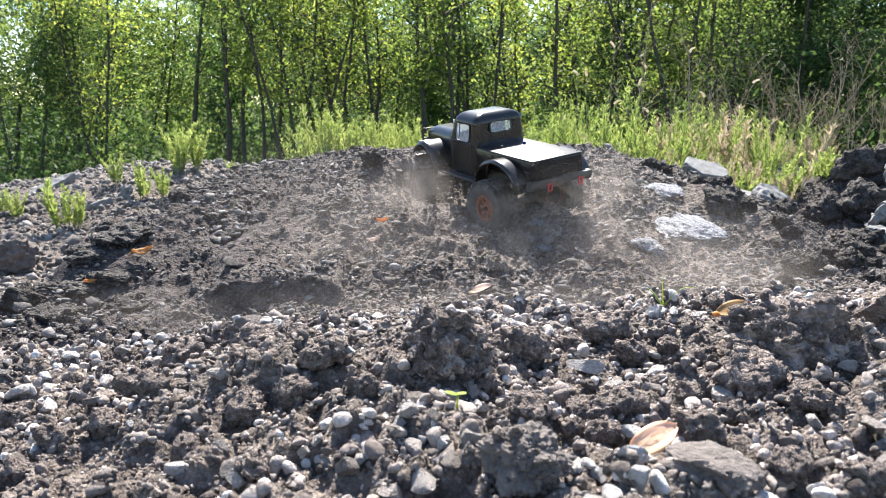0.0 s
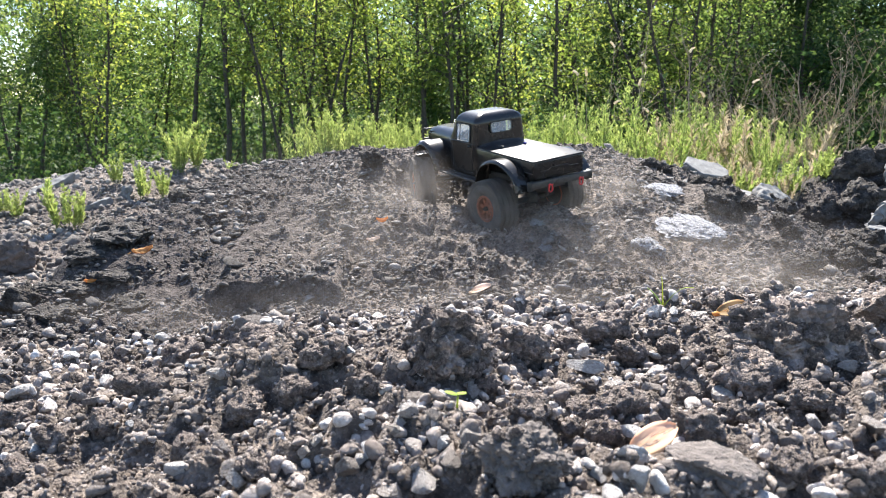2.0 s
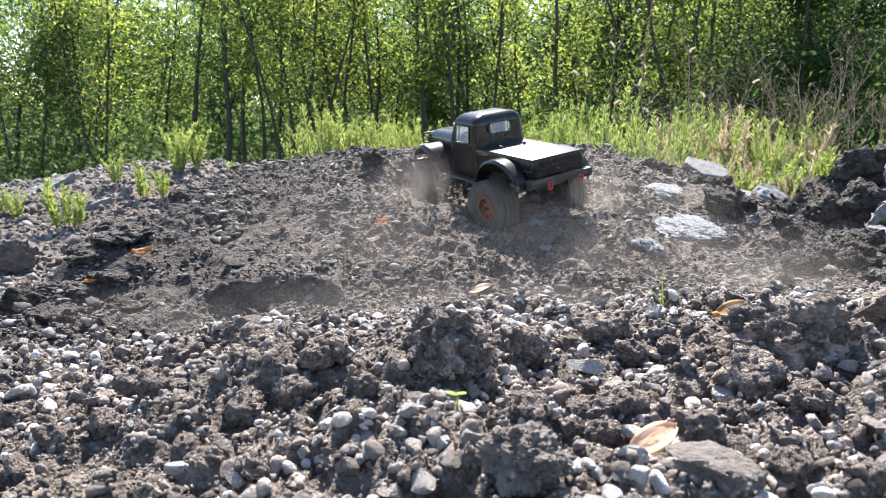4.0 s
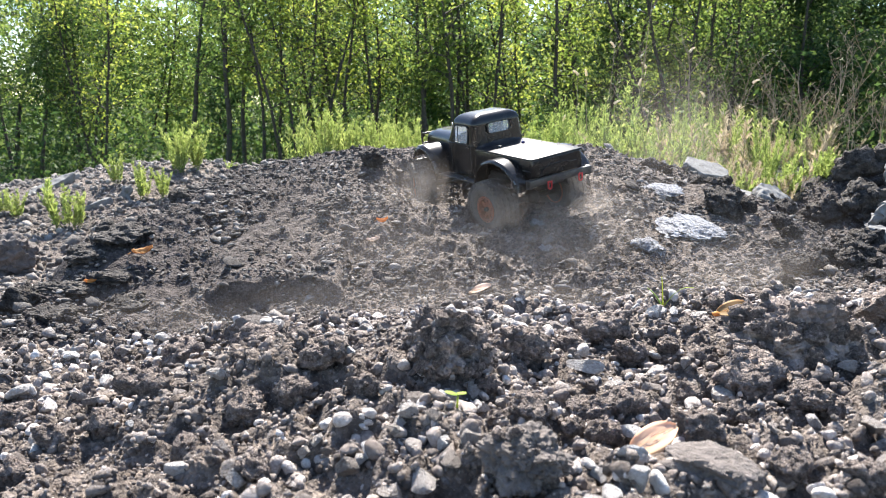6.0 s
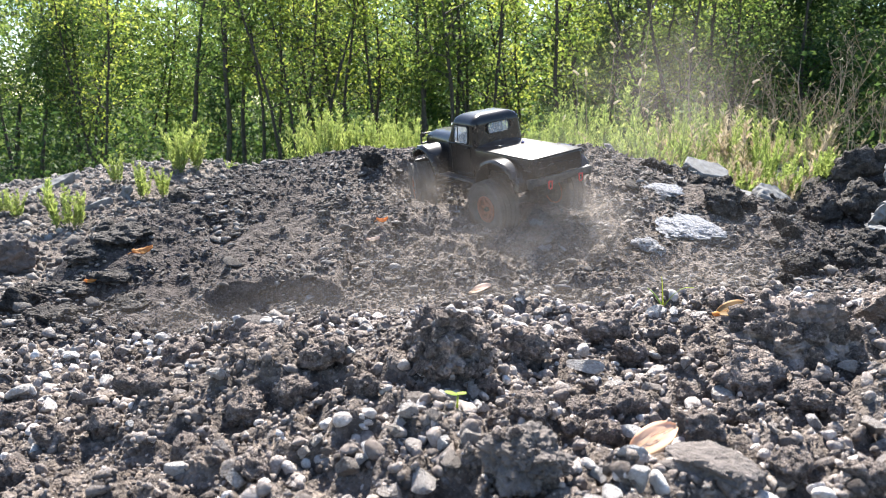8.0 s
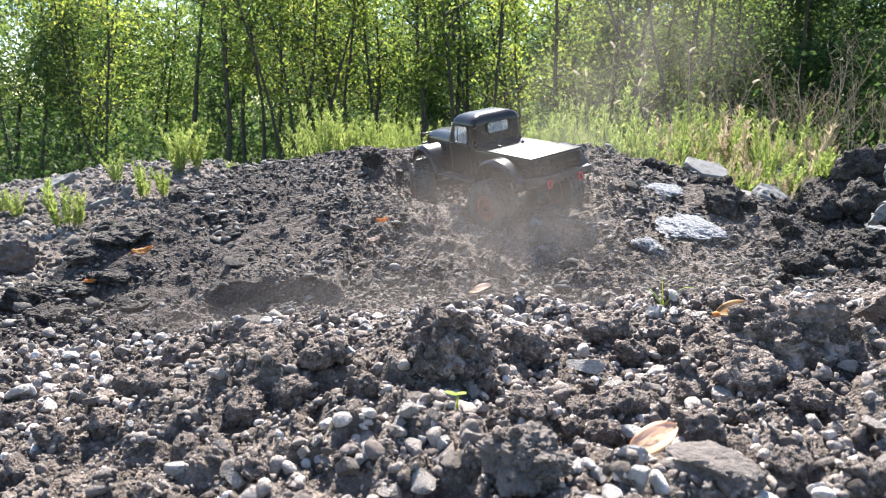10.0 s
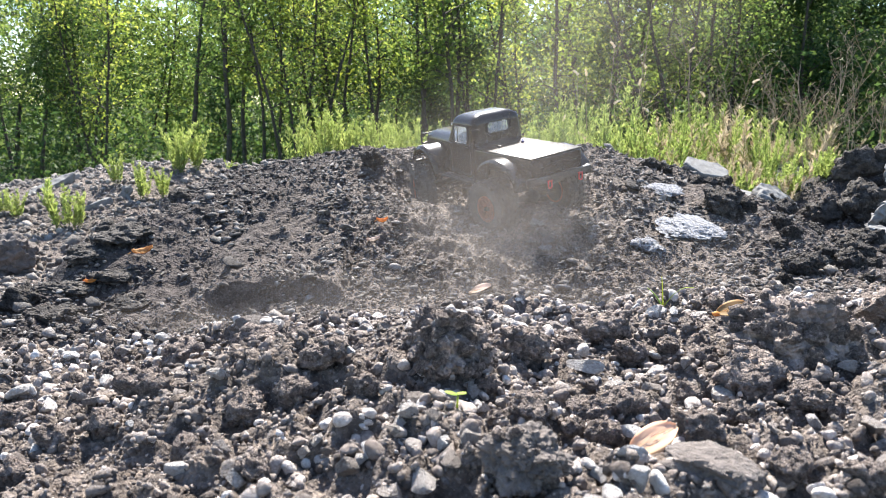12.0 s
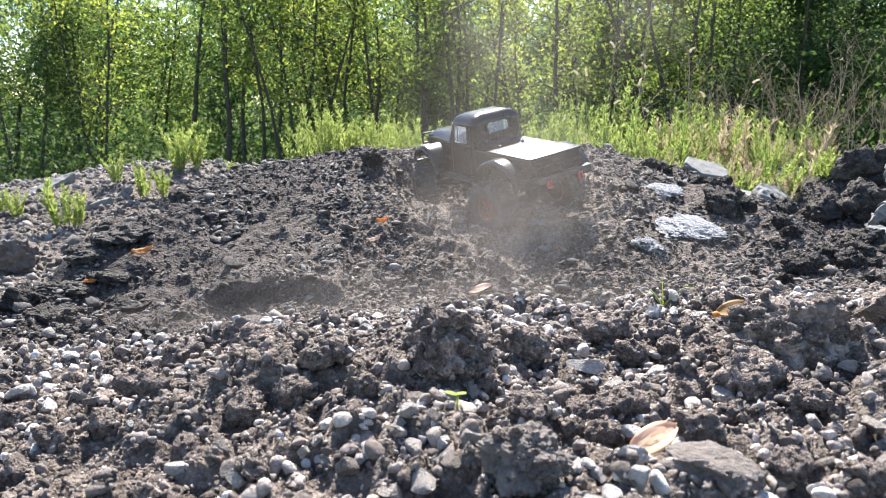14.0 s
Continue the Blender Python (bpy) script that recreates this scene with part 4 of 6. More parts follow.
# ---- plants ----
def leaf_cloud(centres, directions, sizes, width, rng, droop=0.3, fold=0.25):
    """Leaves as folded blades of two halves: verts and faces of n leaves."""
    n = len(centres)
    d = directions / np.linalg.norm(directions, axis=1, keepdims=True)
    up = rng.normal(0, 1, (n, 3))
    side = np.cross(d, up)
    side /= np.linalg.norm(side, axis=1, keepdims=True) + 1e-9
    nor = np.cross(side, d)
    L, W = sizes[:, None], (sizes * width)[:, None]
    a = centres
    b = centres + d * L * 0.45 + side * W * 0.5 + nor * W * fold
    c = centres + d * L - nor * L * droop * 0.2
    e = centres + d * L * 0.45 - side * W * 0.5 + nor * W * fold
    v = np.stack([a, b, c, e], 1).reshape(-1, 3)
    i = np.arange(n) * 4
    f = np.concatenate([np.stack([i, i + 1, i + 2], -1), np.stack([i, i + 2, i + 3], -1)], 1).reshape(-1, 3)
    return v, f


def wander(start, way, length, steps, bend, rng, lift=0.0):
    p, d = Vector(start), Vector(way).normalized()
    out = [p.copy()]
    for _ in range(steps):
        d = (d + Vector((rng.gauss(0, bend), rng.gauss(0, bend), rng.gauss(0, bend) + lift))).normalized()
        p = p + d * (length / steps)
        out.append(p.copy())
    return out


def sapling(seed, height, leaves, low, leaf_size, leaf_mat, trunk_r=0.03, stems=1, name="tree", label="", spread=0.9, loose=0.075):
    """A young tree: tapered leaning stems, limbs and a loose crown of leaves that reaches low."""
    rng, nrng = random.Random(seed), np.random.RandomState(seed)
    tree = thing(name, label, "tree", "young trees of the wood")
    bm = bmesh.new()
    twigs = []
    for s in range(stems):
        lean = Vector((rng.gauss(0, 0.10 + 0.08 * (stems > 1)), rng.gauss(0, 0.08), 1))
        h = height * rng.uniform(0.75, 1.0)
        trunk = wander((rng.gauss(0, 0.08 * (stems > 1)), rng.gauss(0, 0.08 * (stems > 1)), -0.15), lean, h, 14, 0.05, rng, 0.02)
        tube(bm, trunk, trunk_r * rng.uniform(0.7, 1.1), 6, 0.006)
        for k in range(int(11 * height / 4) + 5):
            t = rng.uniform(low, 0.98)
            i = t * 14
            base = trunk[int(i)].lerp(trunk[min(14, int(i) + 1)], i - int(i))
            a = rng.uniform(0, 2 * math.pi)
            reach = spread * (1.15 - 0.75 * t) * rng.uniform(0.6, 1.25)
            limb = wander(base, (math.cos(a), math.sin(a), rng.uniform(0.25, 0.9)), reach, 7, 0.16, rng, -0.02)
            tube(bm, limb, trunk_r * 0.32 * (1.1 - t * 0.5), 4, 0.0022)
            twigs += limb[2:]
            for q in limb[2:6:2]:
                b = rng.uniform(0, 2 * math.pi)
                sub = wander(q, (math.cos(b), math.sin(b), rng.uniform(-0.1, 0.7)), reach * 0.45, 4, 0.2, rng, -0.03)
                tube(bm, sub, trunk_r * 0.12, 3, 0.0015)
                twigs += sub[1:]
    part("trunk", bm, M_BARK, tree, "thin grey-brown trunk with limbs", sharp=60)
    base = np.array([t[:] for t in twigs])
    # leaves sit in clumps on some of the twigs and leave gaps between
    full = nrng.gamma(0.8, 1.0, len(base)) + 0.04
    pick = nrng.choice(len(base), leaves, p=full / full.sum())
    c = base[pick] + nrng.normal(0, loose, (leaves, 3))
    c[:, 2] -= 0.02
    d = nrng.normal(0, 1, (leaves, 3)) * (1, 1, 0.7) + (0, 0, -0.35)
    v, f = leaf_cloud(c, d, nrng.uniform(0.6, 1.3, leaves) * leaf_size, 0.55, nrng)
    tagged(part("crown", mesh_from("crown", v, f, leaf_mat), leaf_mat, tree, "loose crown of small green leaves"), kind="stuff")
    return tree


def build_wood():
    rng = random.Random(5)
    light = "slender young tree with loose bright green leaves"
    dark = "dense young tree with dark green leaves"
    kinds = [sapling(11, 3.0, 7500, 0.20, 0.043, M_LEAF, 0.030, 1, label=light),
             sapling(12, 2.8, 7800, 0.16, 0.042, M_LEAF, 0.024, 2, label=light),
             sapling(13, 3.2, 7500, 0.30, 0.045, M_LEAF, 0.036, 1, label=light),
             sapling(14, 2.6, 7800, 0.14, 0.041, M_LEAF, 0.022, 3, label=light)]
    # slim and broad kinds take the leaf with sunlight put into its colour
    slim = [sapling(15, 3.4, 2400, 0.34, 0.042, M_LEAF_SUNLIT, 0.030, 2, label="slim young tree with bare dark stems and few leaves", spread=0.6),
            sapling(16, 3.2, 2000, 0.40, 0.042, M_LEAF_SUNLIT, 0.034, 1, label="slim young tree with bare dark stems and few leaves", spread=0.6),
            sapling(17, 3.0, 2600, 0.30, 0.040, M_LEAF_SUNLIT, 0.024, 4, label="slim young tree with bare dark stems and few leaves", spread=0.6)]
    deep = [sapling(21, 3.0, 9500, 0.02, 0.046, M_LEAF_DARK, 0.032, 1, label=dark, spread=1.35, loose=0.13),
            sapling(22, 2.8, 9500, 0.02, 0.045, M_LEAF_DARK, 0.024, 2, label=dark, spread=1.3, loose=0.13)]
    broad = [sapling(23, 3.0, 5500, 0.10, 0.045, M_LEAF_SUNLIT, 0.034, 1, label="broad young tree with dense mid-green leaves", spread=1.35, loose=0.12),
             sapling(24, 2.9, 5500, 0.08, 0.044, M_LEAF_SUNLIT, 0.026, 2, label="broad young tree with dense mid-green leaves", spread=1.3, loose=0.12)]
    spots = []
    # front rank, second rank and back rank of the wood
    for k in range(15):
        spots.append((-4.9 + 0.66 * k + rng.uniform(-0.2, 0.2), 6.8 + rng.uniform(-0.5, 0.7), 0.86))
    for k in range(15):
        spots.append((-6.2 + 0.86 * k + rng.uniform(-0.3, 0.3), 8.8 + rng.uniform(-0.6, 0.7), 0.98))
    for k in range(15):
        spots.append((-8.4 + 1.2 * k + rng.uniform(-0.4, 0.4), 11.6 + rng.uniform(-0.8, 1.0), 1.3))
    for k in range(9):
        spots.append((1.6 + 0.62 * k + rng.uniform(-0.2, 0.2), 7.8 + rng.uniform(-0.5, 0.9) + 0.1 * k, 1.0))
    # slim stems before the rest
    stems = [(-2.1 + 0.44 * k + rng.uniform(-0.15, 0.15), 6.2 + rng.uniform(-0.3, 0.4), 0.9) for k in range(11)]
    used, thin = set(), random.Random(4)
    for x, y, size in spots + stems:
        # kind goes by bearing: darker leaves mostly to the right and far left
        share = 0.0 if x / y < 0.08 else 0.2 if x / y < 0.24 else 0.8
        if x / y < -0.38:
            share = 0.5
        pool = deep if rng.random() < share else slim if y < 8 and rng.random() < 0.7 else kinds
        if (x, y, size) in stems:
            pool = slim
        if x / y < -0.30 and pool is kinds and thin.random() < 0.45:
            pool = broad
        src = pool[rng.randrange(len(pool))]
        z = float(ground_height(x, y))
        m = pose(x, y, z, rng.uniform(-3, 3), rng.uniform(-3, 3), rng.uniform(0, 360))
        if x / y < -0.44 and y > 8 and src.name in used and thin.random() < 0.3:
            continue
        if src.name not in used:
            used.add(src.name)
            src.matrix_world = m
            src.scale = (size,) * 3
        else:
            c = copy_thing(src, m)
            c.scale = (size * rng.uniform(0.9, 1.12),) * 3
    for src in (*kinds, *slim, *deep, *broad):
        if src.name not in used:
            for ob in (*src.children, src):
                bpy.data.objects.remove(ob)
    # what stands deeper in the wood
    nrng = np.random.RandomState(77)
    n = 80000
    x, y = nrng.uniform(-16, 16, n), nrng.uniform(15, 21, n)
    z = nrng.gamma(2.0, 0.95, n) + ground_height(x, y)
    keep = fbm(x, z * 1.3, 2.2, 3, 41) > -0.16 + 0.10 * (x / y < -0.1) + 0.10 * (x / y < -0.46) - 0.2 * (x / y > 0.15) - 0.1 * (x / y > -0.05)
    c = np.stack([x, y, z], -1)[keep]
    # the middle woods glow by a sunlit leaf colour, the sides keep the darker one
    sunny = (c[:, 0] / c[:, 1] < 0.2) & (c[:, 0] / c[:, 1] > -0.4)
    for some, mat, label in ((sunny, M_LEAF_SUNLIT, "green woods far behind the clearing, sunlit glow put into their leaf colour"), (~sunny, M_LEAF_DARK, "dense dark green woods far behind the clearing")):
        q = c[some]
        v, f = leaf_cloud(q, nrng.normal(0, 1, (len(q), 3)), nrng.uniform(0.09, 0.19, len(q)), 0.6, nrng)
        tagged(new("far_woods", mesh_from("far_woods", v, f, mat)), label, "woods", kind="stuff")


def weed(seed, stems, height, lean=0.22, leaf=0.055, width=0.2, mat=None, label="clump of upright yellow-green weeds with narrow leaves", spread=0.075):
    rng, nrng = random.Random(seed), np.random.RandomState(seed)
    plant = thing("weed_plant", label, "plant", "weeds round the mound")
    bm = bmesh.new()
    cs, ds, ss = [], [], []
    for s in range(stems):
        h = height * rng.uniform(0.55, 1.1)
        path = wander((rng.gauss(0, spread), rng.gauss(0, spread), -0.02), (rng.gauss(0, lean), rng.gauss(0, lean), 1), h, 8, 0.05, rng, 0.05)
        tube(bm, path, 0.0026, 3, 0.001)
        for k in range(int(h / 0.0031)):
            t = rng.uniform(0.1, 1.0) ** 0.75
            i = t * 8
            p = path[int(min(i, 7.99))].lerp(path[min(8, int(min(i, 7.99)) + 1)], i - int(min(i, 7.99)))
            a = rng.uniform(0, 2 * math.pi)
            cs.append(p[:])
            ds.append((math.cos(a), math.sin(a), rng.uniform(0.7, 2.2)))
            ss.append(leaf * (1.15 - 0.55 * t) * rng.uniform(0.6, 1.2))
    tagged(part("stem", bm, M_STEM, plant, "thin green stems", sharp=60), kind="stuff")
    v, f = leaf_cloud(np.array(cs), np.array(ds), np.array(ss), width, nrng, droop=0.8)
    tagged(part("foliage", mesh_from("foliage", v, f, mat or M_WEED), mat or M_WEED, plant, "narrow yellow-green leaves"), kind="stuff")
    return plant


def dry_stalk(seed, height, branches, lean=0.15):
    rng = random.Random(seed)
    plant = thing("dry_stalk", "dead tan weed stalk with bare branching twigs", "dry plant", "dead stalks behind the rubble")
    bm = bmesh.new()
    path = wander((0, 0, -0.02), (rng.gauss(0, lean), rng.gauss(0, lean), 1), height, 9, 0.07, rng, 0.03)
    tube(bm, path, 0.0034, 5, 0.0012)
    part("main_stem", bm, M_DRY, plant)
    for k in range(branches):
        bm = bmesh.new()
        i = rng.randint(2, 8)
        a = rng.uniform(0, 2 * math.pi)
        b = wander(path[i], (math.cos(a), math.sin(a), rng.uniform(0.6, 1.8)), height * rng.uniform(0.18, 0.42), 6, 0.12, rng, 0.05)
        tube(bm, b, 0.0019, 4, 0.0008)
        for q in b[2:6]:
            a = rng.uniform(0, 2 * math.pi)
            c = wander(q, (math.cos(a), math.sin(a), rng.uniform(0.5, 1.5)), height * 0.10, 3, 0.2, rng)
            tube(bm, c, 0.0014, 3, 0.0008)
        part("twig", bm, M_DRY, plant)
    return plant


def foxtail(seed, height):
    rng, nrng = random.Random(seed), np.random.RandomState(seed)
    plant = thing("foxtail_grass", "tall foxtail grass stem with a nodding pale seed head", "grass", "foxtail grasses")
    bm = bmesh.new()
    path = wander((0, 0, -0.02), (rng.gauss(0, 0.1), rng.gauss(0, 0.1), 1), height, 9, 0.04, rng, 0.02)
    d = Vector((rng.uniform(-1, 1), rng.uniform(-0.5, 0.5), 0.4)).normalized()
    head = [path[-1] + d * 0.007 * k - Vector((0, 0, 0.0008 * k * k)) + Vector((0, 0, 0.004 * k)) for k in range(6)]
    tube(bm, path, 0.0016, 4, 0.001)
    part("stem", bm, M_DRY, plant)
    bm = bmesh.new()
    tube(bm, head, 0.0062, 8, 0.0035)
    part("seed_head", bm, M_SEEDHEAD, plant, "pale bristly seed head")
    cs, ds = [], []
    for k in range(8):
        t = rng.randint(1, 3)
        a = rng.uniform(0, 2 * math.pi)
        cs.append(path[t][:])
        ds.append((math.cos(a), math.sin(a), 0.9))
    v, f = leaf_cloud(np.array(cs), np.array(ds), nrng.uniform(0.07, 0.12, 8), 0.035, nrng, 1.2)
    part("blade", mesh_from("blade", v, f, M_WEED), M_WEED, plant)
    return plant


def strew_things(sources, spots, seed):
    """Sets each source on its first spot and copies on the others: spots of (which, x, y, size)."""
    rng = random.Random(seed)
    used = set()
    for k, x, y, size in spots:
        src = sources[k % len(sources)]
        m = pose(x, y, float(ground_height(x, y)), rng.uniform(-4, 4), rng.uniform(-4, 4), rng.uniform(0, 360))
        ob = src if k % len(sources) not in used else copy_thing(src, m)
        used.add(k % len(sources))
        ob.matrix_basis = m
        ob.scale = (size,) * 3


def build_undergrowth():
    rng = random.Random(31)
    weeds = [weed(41, 12, 0.42, 0.14, 0.036, 0.15), weed(42, 14, 0.36, 0.16, 0.034, 0.15), weed(43, 10, 0.46, 0.12, 0.037, 0.14), weed(44, 16, 0.30, 0.22, 0.033, 0.16),
             weed(45, 22, 0.28, 0.45, 0.042, 0.36, M_WEED_LIME, label="low leafy clump of bright green weeds"),
             weed(47, 9, 0.36, 0.24, 0.050, 0.18, M_WEED_LIME, label="bright lime-green weed tuft with feathery upright shoots", spread=0.03),
             weed(46, 16, 0.32, 0.4, 0.05, 0.14, M_STRAW, "clump of dry straw-coloured grass"),
             weed(48, 13, 0.40, 0.18, 0.040, 0.15, M_WEED_LIME, "bright lime-green weeds with feathery upright shoots"), weed(49, 11, 0.36, 0.22, 0.038, 0.16, M_WEED_LIME, "bright lime-green weeds with feathery upright shoots")]
    spots = []
    # the clump behind the crest and the strip beside it
    for k in range(21):
        spots.append((rng.choice((7, 8)), rng.uniform(-0.46, -0.12), rng.uniform(2.75, 3.1), rng.uniform(0.5, 0.8)))
    for k in range(9):
        spots.append((rng.randrange(4), rng.uniform(0.25, 0.72), rng.uniform(3.1, 3.9), rng.uniform(0.75, 0.95)))
    # the bed of weeds behind the rubble: tall at its near end, low and mixed farther on
    for k in range(20):
        spots.append((rng.choice((0, 1, 3, 6, 6, 7)), rng.uniform(0.68, 1.25), rng.uniform(2.95, 3.7), rng.uniform(0.7, 1.1)))
    for k in range(44):
        x = rng.uniform(0.95, 2.7)
        spots.append((rng.choice((0, 3, 4, 4, 6, 6)), x, rng.uniform(2.8, 4.4), rng.uniform(0.32, 0.62)))
    for k in range(24):
        spots.append((rng.choice((0, 2, 4, 6, 6)), rng.uniform(0.6, 3.4), rng.uniform(4.4, 5.8), rng.uniform(0.55, 0.8)))
    for k in range(16):
        spots.append((rng.choice((0, 4, 4, 6)), rng.uniform(0.92, 1.32), rng.uniform(2.42, 2.85), rng.uniform(0.3, 0.55)))
    # single plants on the heap to the side
    for x, y, size in ((-1.14, 2.18, 0.42), (-1.10, 2.20, 0.30), (-1.02, 2.86, 0.5), (-0.96, 2.88, 0.42), (-1.00, 2.80, 0.44), (-1.16, 2.62, 0.28), (-0.82, 1.80, 0.22), (-1.36, 2.33, 0.26), (-1.42, 2.36, 0.22), (-0.80, 2.8, 0.2), (-1.02, 2.50, 0.34), (-0.96, 2.52, 0.28)):
        spots.append((5, x, y, size * 1.15))
    strew_things(weeds, spots, 8)
    stalks = [dry_stalk(51, 0.75, 9), dry_stalk(52, 0.6, 12, 0.3), dry_stalk(53, 0.9, 8, 0.05), dry_stalk(54, 0.55, 13, 0.4)]
    spots = [(2, 0.97, 3.7, 1.0), (0, 1.30, 3.9, 0.9), (1, 1.95, 4.0, 1.0), (3, 2.05, 4.0, 1.05), (0, 2.15, 4.2, 0.9), (1, 2.4, 4.1, 0.95), (3, 1.75, 4.0, 0.85), (0, 1.5, 4.1, 0.8)]
    spots += [(rng.randrange(4), rng.uniform(1.0, 2.7), rng.uniform(3.7, 4.6), rng.uniform(0.55, 0.9)) for _ in range(24)]
    strew_things(stalks, spots, 9)
    # foxtails: x, y and the height of the stem
    rows = ((0.65, 3.55, 0.53), (0.69, 3.5, 0.51), (0.74, 3.55, 0.65), (0.94, 3.65, 0.55), (1.02, 3.55, 0.47), (1.16, 3.5, 0.61), (1.14, 3.55, 0.42), (1.38, 3.6, 0.49), (0.62, 3.7, 0.32), (0.86, 3.75, 0.38), (1.02, 3.8, 0.34), (1.5, 3.7, 0.29))
    for k, (x, y, h) in enumerate(rows):
        f = foxtail(60 + k, h)
        f.matrix_basis = pose(x, y, float(ground_height(x, y)), 0, 0, rng.uniform(-30, 30))
    # leafy low growth under the trees
    nrng = np.random.RandomState(78)
    n = 15000
    x, y = nrng.uniform(-5.5, 5.5, n), nrng.uniform(4.6, 8.5, n)
    z = ground_height(x, y) + nrng.gamma(1.8, 0.17, n) * (0.5 + fbm(x, y, 1.0, 2, 81) + 0.3)
    c = np.stack([x, y, np.maximum(z, ground_height(x, y) + 0.01)], -1)
    v, f = leaf_cloud(c, nrng.normal(0, 1, (n, 3)) + (0, 0, 0.5), nrng.uniform(0.03, 0.06, n), 0.5, nrng)
    x, y = nrng.uniform(-7, 5, 15000), nrng.uniform(8.5, 14.5, 15000)
    c = np.stack([x, y, ground_height(x, y) + nrng.gamma(1.8, 0.32, 15000)], -1)
    w, g = leaf_cloud(c, nrng.normal(0, 1, (15000, 3)) + (0, 0, 0.3), nrng.uniform(0.07, 0.14, 15000), 0.55, nrng)
    for verts, faces, mat in ((v, f, M_LEAF_DARK), (w, g, M_LEAF)):
        ob = new("undergrowth", mesh_from("undergrowth", verts, faces, mat))
        tagged(ob, "low green leafy growth under the young trees", "undergrowth", kind="stuff")


build_wood()
build_undergrowth()

# ---- single clods, stones and slabs ----
def clod_mesh(name, seed, material, detail=4, flat=0.72, facets=5, rough=0.28, lump=0.24, crisp=50, deep=(0.27, 0.42)):
    """A clod of about 1 m across: cut by planes, swollen with crumbs and cracked."""
    rng = random.Random(seed)
    bm = bmesh.new()
    bmesh.ops.create_icosphere(bm, subdivisions=detail, radius=0.5)
    cuts = [(Vector((rng.gauss(0, 1), rng.gauss(0, 1), rng.gauss(0, 1))).normalized(), rng.uniform(*deep)) for _ in range(facets)]
    s = Vector((rng.uniform(0, 90), rng.uniform(0, 90), rng.uniform(0, 90)))
    for v in bm.verts:
        p = v.co.copy()
        for n, d in cuts:
            over = p.dot(n) - d
            if over > 0:
                p -= n * over * (1.0 if deep[0] < 0.2 else 0.88)
        grow = 1 + rough * noise.fractal(p * 3.2 + s, 0.65, 2.0, 6)
        for scale, share in ((4.5, 1.0), (10.0, 0.7), (21.0, 0.45), (40.0, 0.25)):
            d = noise.voronoi(p * scale + s)[0]
            grow += lump * share * (min(0.5, d[1] - d[0]) - 0.25)
        v.co = (p.x * grow, p.y * 0.85 * grow, p.z * flat * grow)
    me = mesh_of(name, bm, material, True)
    me.set_sharp_from_angle(angle=radians(crisp))
    return me


def set_down(ob, x, y, size, turn=0.0, tilt=0.0, sink=0.25, height=0.72):
    """Rests a thing of unit size on the ground, sunk a little."""
    z = float(np.mean(ground_height(np.array([x, x + size * 0.3, x - size * 0.3, x]), np.array([y, y, y, y + size * 0.3]))))
    ob.matrix_basis = pose(x, y, z + size * height * (0.5 - sink), tilt, tilt * 0.6, turn) @ Matrix.Diagonal((size, size, size, 1))
    return ob


def crumbed_mesh(name, seed, material, crumbs=90, detail=4, flat=0.72, facets=5, rough=0.28, lump=0.2):
    """A clod with the crumbs that stick to it, in one mesh."""
    rng = np.random.RandomState(seed)
    core = clod_mesh(name + "_core", seed, material, detail, flat, facets, rough, lump)
    v = np.array([q.co[:] for q in core.vertices])
    f = np.array([p.vertices[:] for p in core.polygons])
    bpy.data.meshes.remove(core)
    vs, fs, base = [v], [f], len(v)
    top = np.flatnonzero(v[:, 2] > -0.2)
    for r, at in zip(turned(crumbs, rng), v[rng.choice(top, crumbs)]):
        w, g = SHAPES_20[rng.randint(10)]
        vs.append((w * rng.gamma(2.2, 0.045)) @ r.T + at * 0.97)
        fs.append(g + base)
        base += len(w)
    return mesh_from(name, np.concatenate(vs), np.concatenate(fs), material)


def stud(clod, seed, stones, crumbs):
    """Stones pressed into a great clod and crumbs that stick to it: parts of their own."""
    rng = random.Random(seed)
    bits = [clod_mesh("crumb", 540 + k, M_CLOD_ONE, 3, 0.8, 6, 0.3, 0.2) for k in range(3)]
    grit = [clod_mesh("embedded_stone", 550 + k, M_STONE, 3, 0.7, 12, 0.1, 0.06, 14) for k in range(3)]
    seen = [v for v in clod.data.vertices if v.co.z > -0.15 and v.co.y < 0.3]
    for k in range(stones + crumbs):
        v = rng.choice(seen)
        stone = k < stones
        ob = part("embedded_stone" if stone else "crumb", (grit if stone else bits)[k % 3], None, clod, "pale stone pressed into the clod" if stone else "")
        ob.matrix_basis = pose(*(v.co * 0.98), rng.uniform(0, 360), rng.uniform(0, 360), 0) @ Matrix.Scale(rng.uniform(0.07, 0.16) if stone else rng.uniform(0.06, 0.19), 4)


